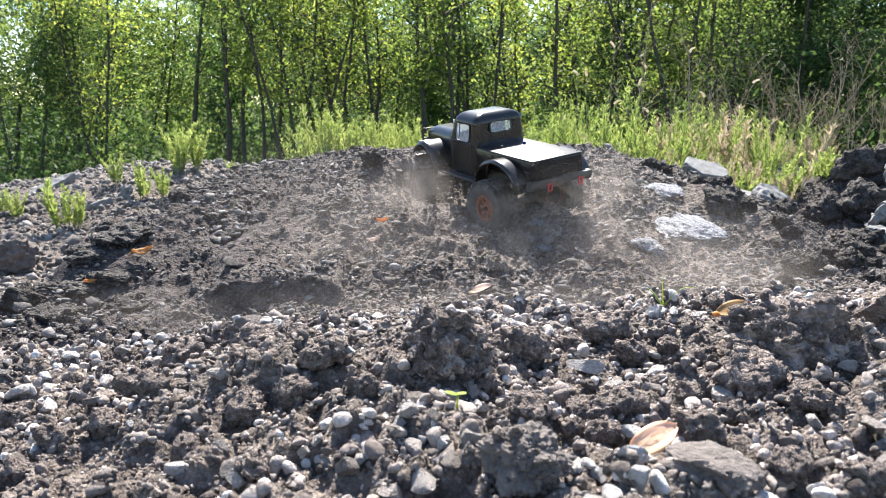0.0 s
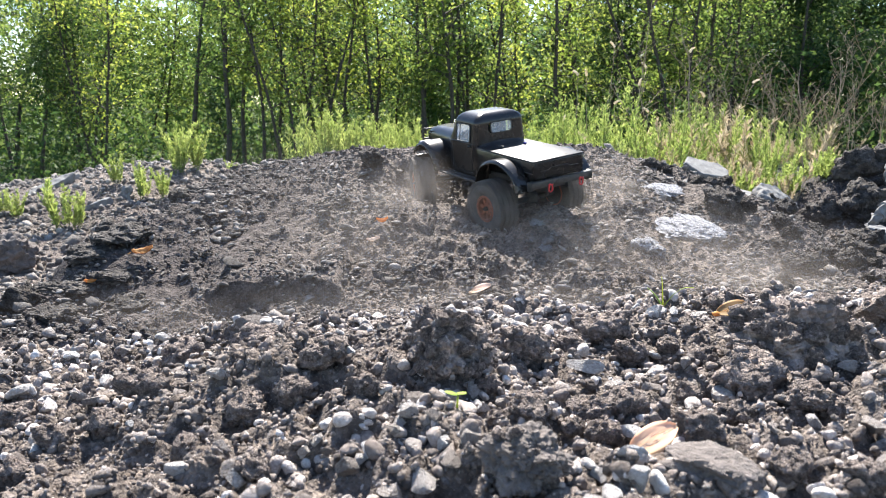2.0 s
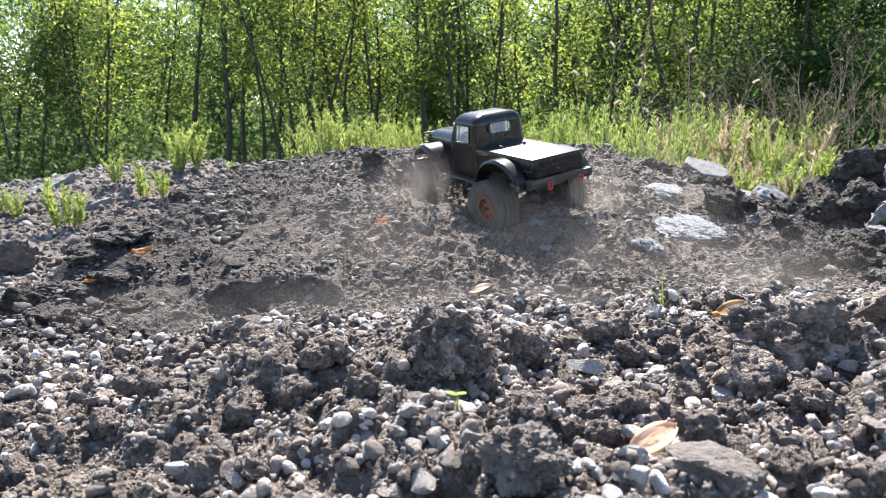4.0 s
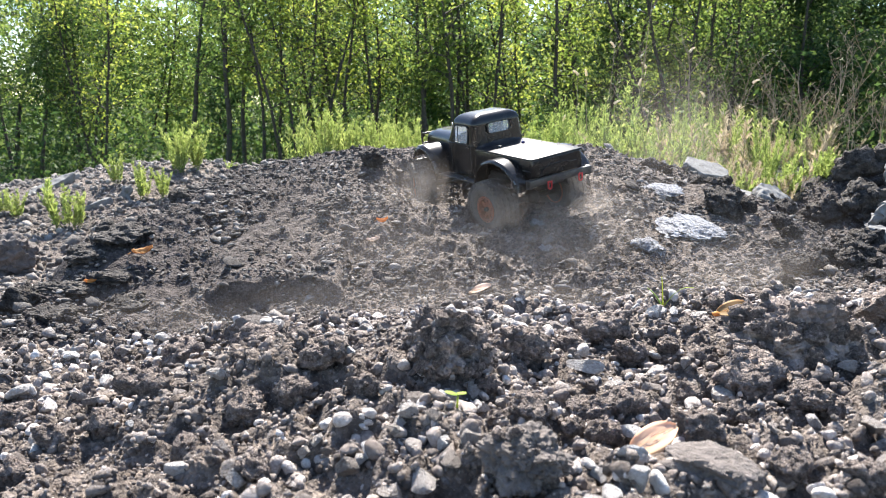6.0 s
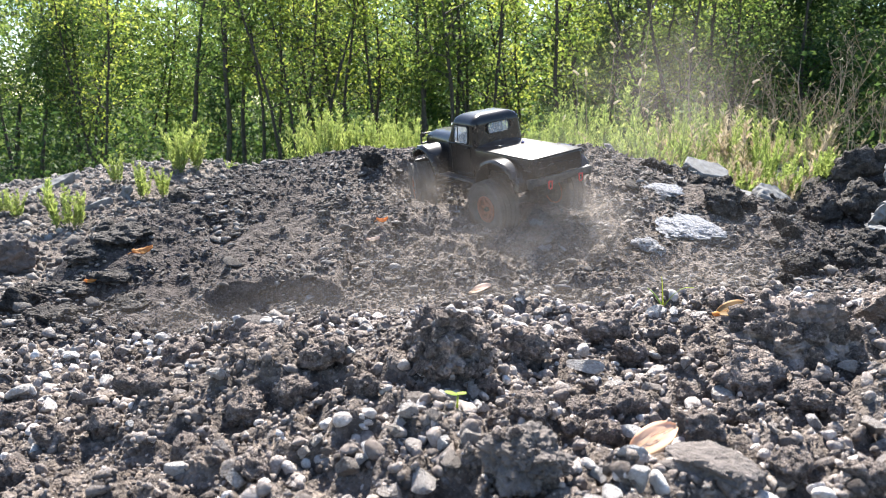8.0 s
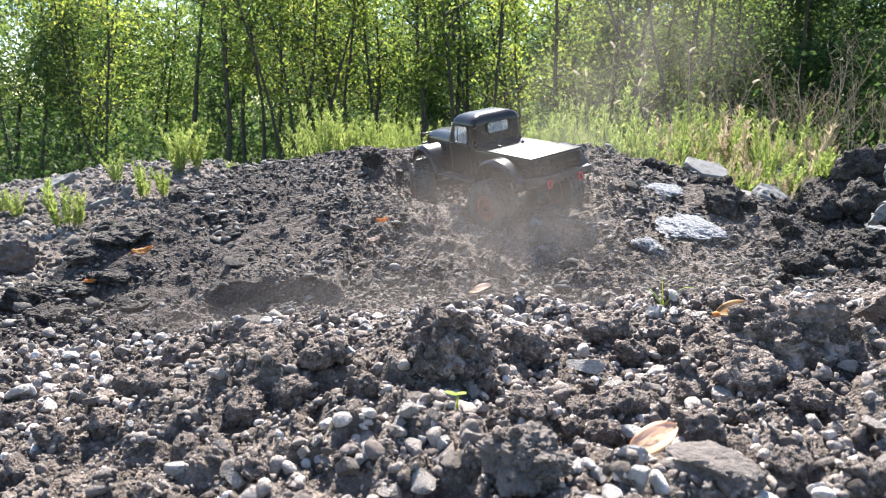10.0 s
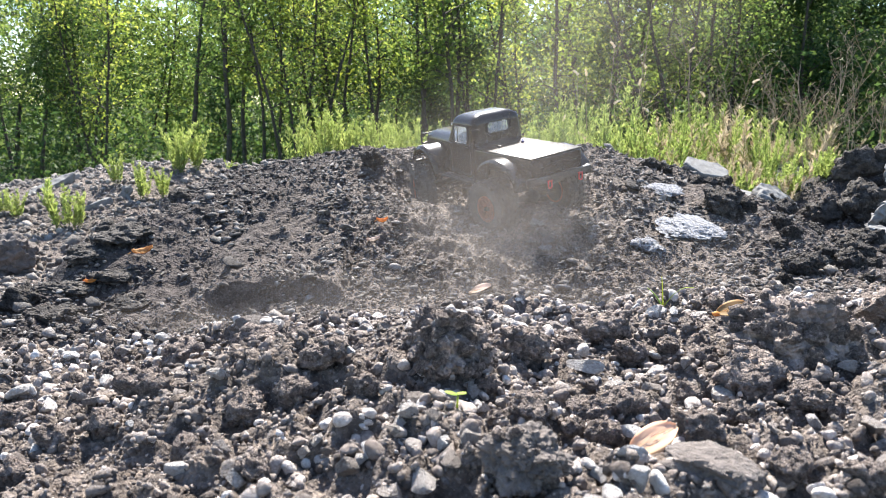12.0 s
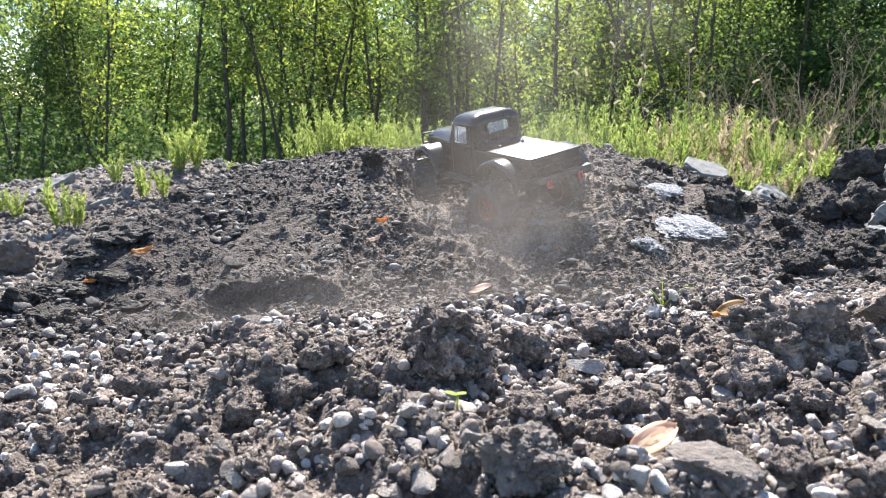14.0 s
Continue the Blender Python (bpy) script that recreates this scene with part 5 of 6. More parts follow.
def build_clods():
    rng = random.Random(3)
    shapes = [crumbed_mesh("soil_clod", 500 + k, M_CLOD_ONE) for k in range(6)]
    moist = [crumbed_mesh("soil_clod", 510 + k, M_CLOD_MOIST, 70, 4, 0.85, 8, 0.30, 0.17) for k in range(4)]
    # clods on the bank: x, y, width
    crest = ((0.357, 0.873, 0.045), (0.188, 0.804, 0.056), (0.199, 0.751, 0.038), (0.083, 0.732, 0.048), (-0.319, 0.852, 0.052), (-0.231, 0.900, 0.055), (-0.165, 0.821, 0.036), (-0.397, 0.840, 0.036), (-0.320, 0.735, 0.046), (-0.277, 0.673, 0.030), (0.275, 0.734, 0.037), (0.289, 0.696, 0.030), (0.139, 0.769, 0.030), (0.228, 0.652, 0.028), (0.242, 0.761, 0.026), (-0.4, 0.839, 0.0275), (-0.103, 0.666, 0.034), (-0.070, 0.598, 0.029), (-0.119, 0.655, 0.034))
    near = ((0.042, 0.639, 0.026), (0.121, 0.574, 0.037), (0.153, 0.584, 0.038), (0.129, 0.539, 0.031), (0.192, 0.523, 0.037), (0.231, 0.559, 0.029), (0.288, 0.658, 0.062), (0.315, 0.593, 0.037), (0.238, 0.465, 0.032), (0.329, 0.579, 0.029), (0.072, 0.563, 0.033), (-0.430, 0.697, 0.043), (-0.312, 0.632, 0.033), (-0.173, 0.608, 0.038), (-0.207, 0.554, 0.028), (0.044, 0.561, 0.018), (0.273, 0.441, 0.028), (-0.135, 0.495, 0.024), (-0.358, 0.569, 0.029), (-0.347, 0.612, 0.032), (-0.132, 0.616, 0.032), (0.102, 0.551, 0.021), (0.475, 0.76, 0.06))
    for k, (x, y, w) in enumerate(crest + near):
        ob = new("soil_clod", shapes[k % 6])
        tagged(set_down(ob, x, y, w * 1.1, rng.uniform(0, 360), rng.uniform(-12, 12), 0.22), "dark dry clod of crumbly soil on the gravel bank", "clod", "clods on the bank")
    # the three great clods
    for seed, x, y, w, sink, flat, stones, label in ((520, 0.0, 0.675, 0.098, 0.22, 0.85, 5, "large crumbly dark clod of soil studded with grit"), (521, 0.054, 0.462, 0.070, 0.20, 0.56, 0, "large dark rounded clod of packed soil"), (522, 0.362, 0.70, 0.128, 0.40, 0.70, 3, "large brown clod of crumbly soil on the bank")):
        ob = new("soil_clod", clod_mesh("soil_clod", seed, M_CLOD_PACKED if seed == 521 else M_CLOD_ONE, 6, flat, 7, 0.26, 0.26 if seed == 520 else 0.15 if seed == 522 else 0.12))
        tagged(set_down(ob, x, y, w, 20 * seed % 90, 4, sink, flat), label, "clod", "clods on the bank")
        stud(ob, seed, stones, 8 if seed == 521 else 70)
    ob = new("flat_stone", clod_mesh("flat_stone", 530, M_STONE_ONE, 5, 0.42, 9, 0.2, 0.10))
    tagged(set_down(ob, 0.182, 0.452, 0.074, 15, 4, 0.15, 0.45), "flat grey-brown stone half sunk in the soil", "stone")
    # clods of the dark heap and along the mound
    named = ((1.27, 2.20, 0.17), (1.0, 1.95, 0.06), (1.07, 1.91, 0.07), (0.715, 1.85, 0.13), (0.78, 1.88, 0.06), (1.07, 2.2, 0.08), (0.85, 1.83, 0.06), (1.17, 2.25, 0.12), (1.33, 2.37, 0.15), (1.42, 2.36, 0.14), (-0.79, 1.33, 0.09), (-0.67, 1.86, 0.06), (-0.21, 2.14, 0.08), (1.25, 2.05, 0.09), (1.15, 1.98, 0.10), (0.95, 2.05, 0.08), (0.62, 2.2, 0.07), (0.72, 2.1, 0.05), (1.3, 2.10, 0.10), (0.99, 1.72, 0.11), (0.90, 1.60, 0.08), (0.56, 1.30, 0.07))
    strewn_on = tuple((rng.uniform(0.62, 1.45), rng.uniform(1.25, 2.3), rng.gammavariate(2.0, 0.014) + 0.018) for _ in range(46))
    for k, (x, y, w) in enumerate(named + strewn_on):
        ob = new("soil_clod", moist[k % 4])
        tagged(set_down(ob, x, y, min(w, 0.17), rng.uniform(0, 360), rng.uniform(-20, 20), 0.34), "dark moist clod of soil tumbled on the heap", "clod", "clods on the mound")


def build_stones():
    rng = random.Random(9)
    shapes = [clod_mesh("loose_stone", 600 + k, M_STONE, 3, 0.78, 8, 0.05, 0.02, 16, (0.15, 0.34)) for k in range(10)]
    crest = ((-0.251, 0.946, 0.0414), (-0.214, 0.921, 0.0249), (-0.258, 0.926, 0.0148), (-0.291, 0.877, 0.0197), (-0.38, 0.824, 0.0185), (-0.466, 0.883, 0.0155), (-0.546, 0.942, 0.0196), (-0.429, 0.881, 0.0155), (-0.15, 0.857, 0.0246), (-0.067, 0.813, 0.0195), (-0.035, 0.788, 0.0264), (0.135, 0.84, 0.0201), (0.127, 0.909, 0.0159), (0.243, 0.797, 0.0242), (0.394, 0.878, 0.0181), (0.265, 0.865, 0.0165), (0.442, 0.892, 0.0141), (0.075, 0.816, 0.0143))
    gritty = ((-0.204, 0.634, 0.0205), (-0.405, 0.711, 0.0287), (-0.36, 0.606, 0.0169), (-0.258, 0.724, 0.0151), (-0.237, 0.695, 0.0112), (-0.361, 0.72, 0.021), (-0.395, 0.748, 0.0157), (-0.457, 0.749, 0.0242), (-0.17, 0.531, 0.0175), (-0.201, 0.519, 0.0236), (-0.158, 0.503, 0.0167), (-0.148, 0.49, 0.0204), (-0.097, 0.677, 0.0218), (-0.029, 0.539, 0.0176), (-0.038, 0.524, 0.0163), (0.018, 0.536, 0.0184), (0.002, 0.504, 0.0166), (-0.095, 0.518, 0.0128), (-0.057, 0.494, 0.0147), (-0.088, 0.509, 0.0126), (-0.068, 0.487, 0.021), (-0.104, 0.516, 0.017), (-0.015, 0.469, 0.0274), (-0.281, 0.622, 0.0122), (-0.135, 0.54, 0.0089), (-0.243, 0.57, 0.0112))
    cloddy = ((0.05, 0.608, 0.0119), (0.101, 0.734, 0.0212), (0.118, 0.732, 0.0129), (0.046, 0.553, 0.0136), (0.101, 0.574, 0.0141), (0.11, 0.627, 0.0142), (0.138, 0.681, 0.0263), (0.153, 0.628, 0.0224), (0.196, 0.662, 0.0236), (0.239, 0.677, 0.0198), (0.239, 0.697, 0.0157), (0.302, 0.607, 0.0178), (0.217, 0.558, 0.0127), (0.265, 0.65, 0.0264), (0.301, 0.56, 0.0156), (0.373, 0.646, 0.0188), (0.405, 0.659, 0.0234), (0.389, 0.691, 0.0133), (0.334, 0.538, 0.0265), (0.244, 0.512, 0.0101), (0.125, 0.435, 0.0253), (0.129, 0.466, 0.0192), (0.229, 0.454, 0.0129), (0.314, 0.489, 0.0121), (0.105, 0.459, 0.013), (0.042, 0.686, 0.0166))
    spots = [*crest, *gritty, *cloddy]
    spots += [(0.006, 0.478, 0.024), (0.022, 0.498, 0.018), (-0.035, 0.462, 0.022), (0.012, 0.452, 0.020), (-0.055, 0.50, 0.019), (-0.02, 0.513, 0.017)]
    while len(spots) < 160:
        x, y = rng.uniform(-0.6, 0.6), rng.uniform(0.80, 1.0)
        spots.append((x, y, min(0.023, rng.gammavariate(3.0, 0.0033) + 0.008)))
    while len(spots) < 270:
        x, y = rng.uniform(-0.6, 0.6), rng.uniform(0.42, 0.99)
        if abs(x) < 0.62 * y + 0.03 and rng.random() < float(gravel_share(np.array([x]), np.array([y]))[0]) + 0.1:
            spots.append((x, y, rng.uniform(0.011, 0.021)))
    for k, (x, y, w) in enumerate(spots):
        ob = new("loose_stone", shapes[k % 10])
        tagged(set_down(ob, x, y, w * 1.1, rng.uniform(0, 360), rng.uniform(-18, 18), 0.16, 0.6), "pale weathered stone lying on dark soil", "stone", "stones on the bank")
        ob.matrix_basis = ob.matrix_basis @ Matrix.Diagonal((rng.uniform(0.85, 1.35), rng.uniform(0.75, 1.1), rng.uniform(0.75, 1.1), 1))


def slab_mesh(name, seed, sx, sy, sz, material):
    """A broken piece of slab with chipped edges, in metres."""
    rng = random.Random(seed)
    n = rng.randint(6, 8)
    outline = []
    for k in range(n):
        a = 2 * math.pi * (k + rng.uniform(-0.25, 0.25)) / n
        r = rng.uniform(0.8, 1.05)
        outline.append((sx / 2 * r * math.cos(a), sy / 2 * r * math.sin(a)))
    bm = bmesh.new()
    loft(bm, [[(x * 0.96, y * 0.96, -sz / 2) for x, y in outline], [(x, y, 0) for x, y in outline], [(x * 0.97, y * 0.97, sz / 2) for x, y in outline]])
    bmesh.ops.bevel(bm, geom=list(bm.edges), offset=sz * 0.1, segments=1, affect="EDGES")
    bmesh.ops.triangulate(bm, faces=list(bm.faces))
    for _ in range(3):
        bmesh.ops.subdivide_edges(bm, edges=[e for e in bm.edges if e.calc_length() > sx * 0.07], cuts=1)
        bmesh.ops.triangulate(bm, faces=list(bm.faces))
    s = Vector((seed, seed * 0.7, 3))
    for v in bm.verts:
        v.co += Vector((noise.noise(v.co * 60 + s), noise.noise(v.co * 55 - s), 0.8 * noise.noise(v.co * 48 + s * 2))) * sz * 0.16
    return mesh_of(name, bm, material, False)


def build_rubble():
    concrete = "broken grey concrete slab lying in dark soil"
    # x, y, width, depth, thickness, turn, tilt forwards, tilt sideways, lift
    for k, (x, y, sx, sy, sz, turn, rx, ry, up) in enumerate((
            (0.80, 2.24, 0.17, 0.12, 0.018, 8, -26, 12, 0.03), (0.93, 2.24, 0.12, 0.07, 0.014, -10, -12, 14, 0.015), (0.985, 2.18, 0.16, 0.12, 0.04, 25, -38, 14, 0.05), (1.0, 2.09, 0.055, 0.04, 0.02, 10, -30, 5, 0.01),
            (-1.42, 2.66, 0.20, 0.06, 0.03, 35, -15, -24, 0.01), (-1.07, 2.48, 0.045, 0.02, 0.06, 10, 5, 12, 0.02), (-1.13, 2.40, 0.10, 0.03, 0.025, 25, 0, -20, 0.012),
            (1.245, 2.06, 0.10, 0.05, 0.085, 30, -24, 15, 0.055), (1.36, 2.20, 0.10, 0.07, 0.06, -20, -25, -10, 0.10), (1.20, 1.99, 0.10, 0.06, 0.03, 10, -15, 5, 0.04), (1.24, 1.97, 0.08, 0.05, 0.03, 40, -20, 8, 0.03))):
        ob = new("concrete_slab", slab_mesh("concrete_slab", 700 + k, sx, sy, sz, M_SLAB))
        ob.matrix_basis = pose(x, y, float(ground_height(x, y)) + up - 0.008, -rx, ry, turn)
        tagged(ob, concrete, "slab", "broken concrete")
    ob = new("pale_rock", clod_mesh("pale_rock", 720, M_PALE, 6, 0.24, 9, 0.22, 0.10))
    tagged(set_down(ob, 0.575, 1.705, 0.19, 0, 19, 0.56, 0.24), "rough pale grey rock sunk in the mound", "rock")
    ob = new("pale_rock", clod_mesh("pale_rock", 721, M_PALE, 4, 0.14, 9, 0.2, 0.08))
    tagged(set_down(ob, 0.585, 1.93, 0.11, -18, 14, 0.1, 0.3), "thin flat pale stone on the mound", "rock")
    ob = new("pale_rock", clod_mesh("pale_rock", 722, M_PALE, 4, 0.5, 7, 0.3, 0.14))
    tagged(set_down(ob, 0.455, 1.60, 0.075, 10, 14, 0.42, 0.5), "small rough pale rock in the soil", "rock")
    for k, (x, y, w, turn) in enumerate(((0.220, 1.70, 0.045, -40), (0.228, 1.60, 0.04, -35))):
        ob = new("pale_rock", clod_mesh("pale_rock", 723 + k, M_PALE, 4, 0.35, 9, 0.3, 0.16))
        tagged(set_down(ob, x, y, w, turn, 10, 0.25, 0.35), "small rough pale rock in the soil", "rock")
    for k, (x, y, w, turn) in enumerate(((-0.70, 1.59, 0.15, -4), (-0.75, 1.53, 0.11, 14), (-0.66, 1.45, 0.08, 24), (-0.74, 1.40, 0.10, 30), (-0.60, 1.36, 0.08, 18), (-0.70, 1.28, 0.09, 34))):
        ob = new("soil_ledge", crumbed_mesh("soil_ledge", 740 + k, M_CLOD_MOIST, 30, 5, 0.3, 9, 0.26, 0.16))
        tagged(set_down(ob, x, y, w, turn, 8, 0.40, 0.3), "layered ledge of dry grey soil on the mound", "clod", "soil ledges")
    ob = new("boulder", clod_mesh("boulder", 730, M_STONE_ONE, 5, 0.8, 7, 0.2, 0.12))
    tagged(set_down(ob, -1.09, 1.80, 0.15, 0, 0, 0.2, 0.8), "rounded grey boulder beside the mound", "boulder")


def winged_seed(name, label, x, y, length, turn, tilt, material, up=0.006, rise=-14):
    """A dry winged maple seed: the nut and its veined, cupped wing."""
    seed = thing(name, label, "seed")
    seed.matrix_basis = pose(x, y, float(ground_height(x, y)) + up, tilt, rise, turn)
    bm = bmesh.new()
    rows = []
    for i in range(15):
        t = i / 14
        half = length * (0.06 + 0.33 * math.sin(math.pi * min(1, t * 1.02) ** 0.75) ** 0.8 * (0.45 + 0.55 * t))
        bend = length * 0.16 * t * t
        rows.append([bm.verts.new((length * t, bend + half * (j / 4 - 1), length * 0.10 * math.sin(2.6 * t) + length * 0.012 * math.sin(j * 2.4 + t * 9) + length * 0.05 * (j / 4 - 1) ** 2)) for j in range(9)])
    for a, b in zip(rows, rows[1:]):
        for j in range(8):
            bm.faces.new((a[j], a[j + 1], b[j + 1], b[j]))
    wing = part("wing", bm, material, seed, "thin veined wing", sharp=80)
    m = wing.modifiers.new("thickness", "SOLIDIFY")
    m.thickness = length * 0.012
    for k in range(7):
        bm = bmesh.new()
        t0 = 0.04
        y1 = (k / 6 - 0.5) * length * 0.36
        tube(bm, [(length * t, length * 0.16 * t * t + y1 * t ** 0.8, length * 0.10 * math.sin(2.6 * t) + length * 0.014) for t in (t0, 0.25, 0.5, 0.72, 0.9)], length * 0.008, 5, length * 0.003)
        part("vein", bm, material, seed)
    bm = bmesh.new()
    bmesh.ops.create_uvsphere(bm, u_segments=14, v_segments=9, radius=0.5, matrix=Matrix.Diagonal((length * 0.26, length * 0.17, length * 0.12, 1)))
    part("nut", bm, material, seed, "dry seed nut")
    return seed


def dead_leaf(label, x, y, length, turn, curl, material, up=0.004):
    bm = bmesh.new()
    rows = []
    for i in range(11):
        t = i / 10
        half = length * 0.27 * math.sin(math.pi * (0.03 + 0.94 * t)) ** 0.7
        rows.append([bm.verts.new((length * (t - 0.5), half * (j / 3 - 1), length * curl * (4 * (t - 0.5) ** 2 + (j / 3 - 1) ** 2 * 0.8) + length * 0.02 * math.sin(i * 1.9 + j))) for j in range(7)])
    for a, b in zip(rows, rows[1:]):
        for j in range(6):
            bm.faces.new((a[j], a[j + 1], b[j + 1], b[j]))
    leaf = thing("dead_leaf", label, "leaf", "fallen leaves")
    blade = part("blade", bm, material, leaf, sharp=80)
    m = blade.modifiers.new("thickness", "SOLIDIFY")
    m.thickness = length * 0.012
    bm = bmesh.new()
    tube(bm, [(-length * 0.7, 0, length * curl * 0.6), (-length * 0.5, 0, length * curl), (0, 0, length * 0.015), (length * 0.45, 0, length * curl * 0.9)], length * 0.018, 5, length * 0.006)
    part("stalk", bm, material, leaf)
    leaf.matrix_basis = pose(x, y, float(ground_height(x, y)) + up, 18, -8, turn)


def build_litter():
    winged_seed("winged_seed", "dry pinkish-tan winged maple seed on gravel", 0.137, 0.503, 0.041, 10, 28, M_SAMARA, 0.012, -14)
    winged_seed("winged_seed", "orange-brown winged maple seed on the bank", 0.322, 0.838, 0.042, 3, 30, M_ORANGE, 0.012, -4)
    winged_seed("winged_seed", "pale dry winged seed on the mound", 0.055, 1.402, 0.042, -22, 30, M_SAMARA)
    dead_leaf("small orange dead leaf on the mound", -0.625, 1.508, 0.042, 28, 0.18, M_ORANGE, 0.012)
    dead_leaf("tiny orange dead leaf on the mound", -0.700, 1.43, 0.026, 10, 0.2, M_ORANGE, 0.008)
    dead_leaf("curled orange-brown leaf on the mound", -0.138, 1.68, 0.028, -10, 0.25, M_ORANGE, 0.008)
    dead_leaf("pale scrap of dry leaf on the mound", -0.155, 1.62, 0.03, 5, 0.15, M_SAMARA, 0.008)
    dead_leaf("tiny yellow leaf on the dark heap", 1.04, 2.05, 0.02, 60, 0.2, M_ORANGE, 0.008)
    # seedling with two rounded seed leaves
    x, y = 0.011, 0.556
    plant = thing("seedling", "tiny bright green seedling with two round leaves", "seedling", at=pose(x, y, float(ground_height(x, y)), 0, 0, 0))
    bm = bmesh.new()
    tube(bm, [(0, 0, -0.004), (0.0005, 0, 0.006), (0.001, 0, 0.013)], 0.0009, 7)
    part("stem", bm, M_SPROUT, plant)
    for s, r, turn, z in ((1, 0.0045, 10, 0.0132), (-1, 0.0055, 25, 0.0142)):
        bm = bmesh.new()
        got = bmesh.ops.create_uvsphere(bm, u_segments=14, v_segments=8, radius=1.0, matrix=Matrix.Translation((s * r * 0.8, 0.001 * s, z)) @ Matrix.Rotation(radians(turn * s * -0.6), 4, "Y") @ Matrix.Diagonal((r, r * 0.75, 0.0007, 1)))
        part("seed_leaf", bm, M_SPROUT, plant)
    # grass sprout of three blades
    x, y = 0.285, 0.925
    plant = thing("grass_sprout", "small green grass sprout with three thin blades", "grass", at=pose(x, y, float(ground_height(x, y)) + 0.006, 0, 0, 0) @ Matrix.Scale(1.25, 4))
    for tip, bow in (((-0.003, 0.0, 0.034), 0.002), ((0.030, -0.004, 0.022), 0.008), ((-0.016, 0.004, 0.020), 0.003)):
        bm = bmesh.new()
        left, right = [], []
        for i in range(9):
            t = i / 8
            p = Vector(tip) * t + Vector((0, 0, bow * math.sin(math.pi * t)))
            w = 0.0014 * (1 - t) ** 0.6 + 0.0001
            left.append((p.x - w * 0.7, p.y - w * 0.7, p.z))
            right.append((p.x + w * 0.7, p.y + w * 0.7, p.z + 0.0004))
        a = [bm.verts.new(p) for p in left]
        b = [bm.verts.new(p) for p in right]
        for i in range(8):
            bm.faces.new((a[i], a[i + 1], b[i + 1], b[i]))
        blade = part("blade", bm, M_SPROUT, plant)
        m = blade.modifiers.new("thickness", "SOLIDIFY")
        m.thickness = 0.0003


build_clods()
build_stones()
build_rubble()
build_litter()


# ---- dust: veils of hanging dust that drift as rigid pieces ----
def dust_mesh(name, seed, rx, ry, rz, layers, material):
    """Billowing veils, one behind the other, in one cloud of these radii."""
    rng = random.Random(seed)
    vs, fs, n = [], [], 22
    for k in range(layers):
        s = Vector((rng.uniform(0, 50), rng.uniform(0, 50), rng.uniform(0, 50)))
        y0 = ry * (2 * k / max(1, layers - 1) - 1) * 0.6
        base = len(vs)
        for j in range(n + 1):
            for i in range(n + 1):
                u, v = 2 * i / n - 1, 2 * j / n - 1
                r2 = min(1, u * u + v * v)
                y = y0 - ry * 0.5 * (1 - r2) + ry * 0.45 * noise.noise(Vector((u * 1.7, v * 1.7, 0)) + s)
                vs.append((u * rx, y, v * rz))
        for j in range(n):
            for i in range(n):
                a = base + j * (n + 1) + i
                if (2 * (i + 0.5) / n - 1) ** 2 + (2 * (j + 0.5) / n - 1) ** 2 > 1:
                    continue
                fs.append((a, a + 1, a + n + 2, a + n + 1))
    return mesh_from(name, vs, fs, material, smooth=True)


def cloud(mesh, label):
    return tagged(new("dust_cloud", mesh), label, "dust", "drifting dust", "stuff")


WHEEL_DUST = dust_mesh("dust_cloud", 1, 0.14, 0.05, 0.12, 2, M_DUST)
FRONT_DUST = dust_mesh("dust_cloud", 6, 0.15, 0.05, 0.17, 2, M_DUST_DENSE)
PLUME_A = dust_mesh("dust_cloud", 2, 0.34, 0.09, 0.17, 3, M_DUST)
PLUME_B = dust_mesh("dust_cloud", 3, 0.32, 0.08, 0.34, 3, M_DUST_THIN)
HAZE = dust_mesh("dust_cloud", 4, 0.80, 0.05, 0.12, 1, M_DUST_LOW)
COLUMN = dust_mesh("dust_cloud", 5, 0.42, 0.12, 0.75, 3, M_DUST_RISING)
VEIL = dust_mesh("dust_cloud", 7, 0.46, 0.10, 0.30, 3, M_DUST_THIN)


# ---- what moves ----
def truck_pose(x, y, z, yaw, nose_up, lean):
    """The truck's pose: its rear axle in metres, and degrees."""
    turn = Matrix.Rotation(radians(yaw), 4, "Z") @ Matrix.Rotation(radians(-nose_up), 4, "Y") @ Matrix.Rotation(radians(lean), 4, "X")
    return Matrix.Translation((x, y, z)) @ turn


def spin_rows(x, y, phase, shake, steer):
    """A wheel that spins on the spot: fast at first, in bursts later. Degrees for each tenth of a second."""
    out, angle = [], phase
    for k in range(141):
        t = k / 10
        out.append((t, pose(x, y, 0, 0, angle % 360, steer)))
        if t < 1.6:
            rate = 41
        elif t < 4.8:
            rate = 82
        elif t < 6.8:
            rate = 43
        elif t < 9.4:
            rate = 82
        else:
            rate = 33
        angle += rate + shake * math.sin(k * 1.7)
    return out


CRUMB = clod_mesh("thrown_crumb", 801, M_CLOD_ONE, 3)


def drift(points, turn):
    """Rows of a dust cloud along points of (t, x, y, z), slowly turning."""
    return [(t, pose(x, y, z, 0, turn * t, 0)) for t, x, y, z in points]


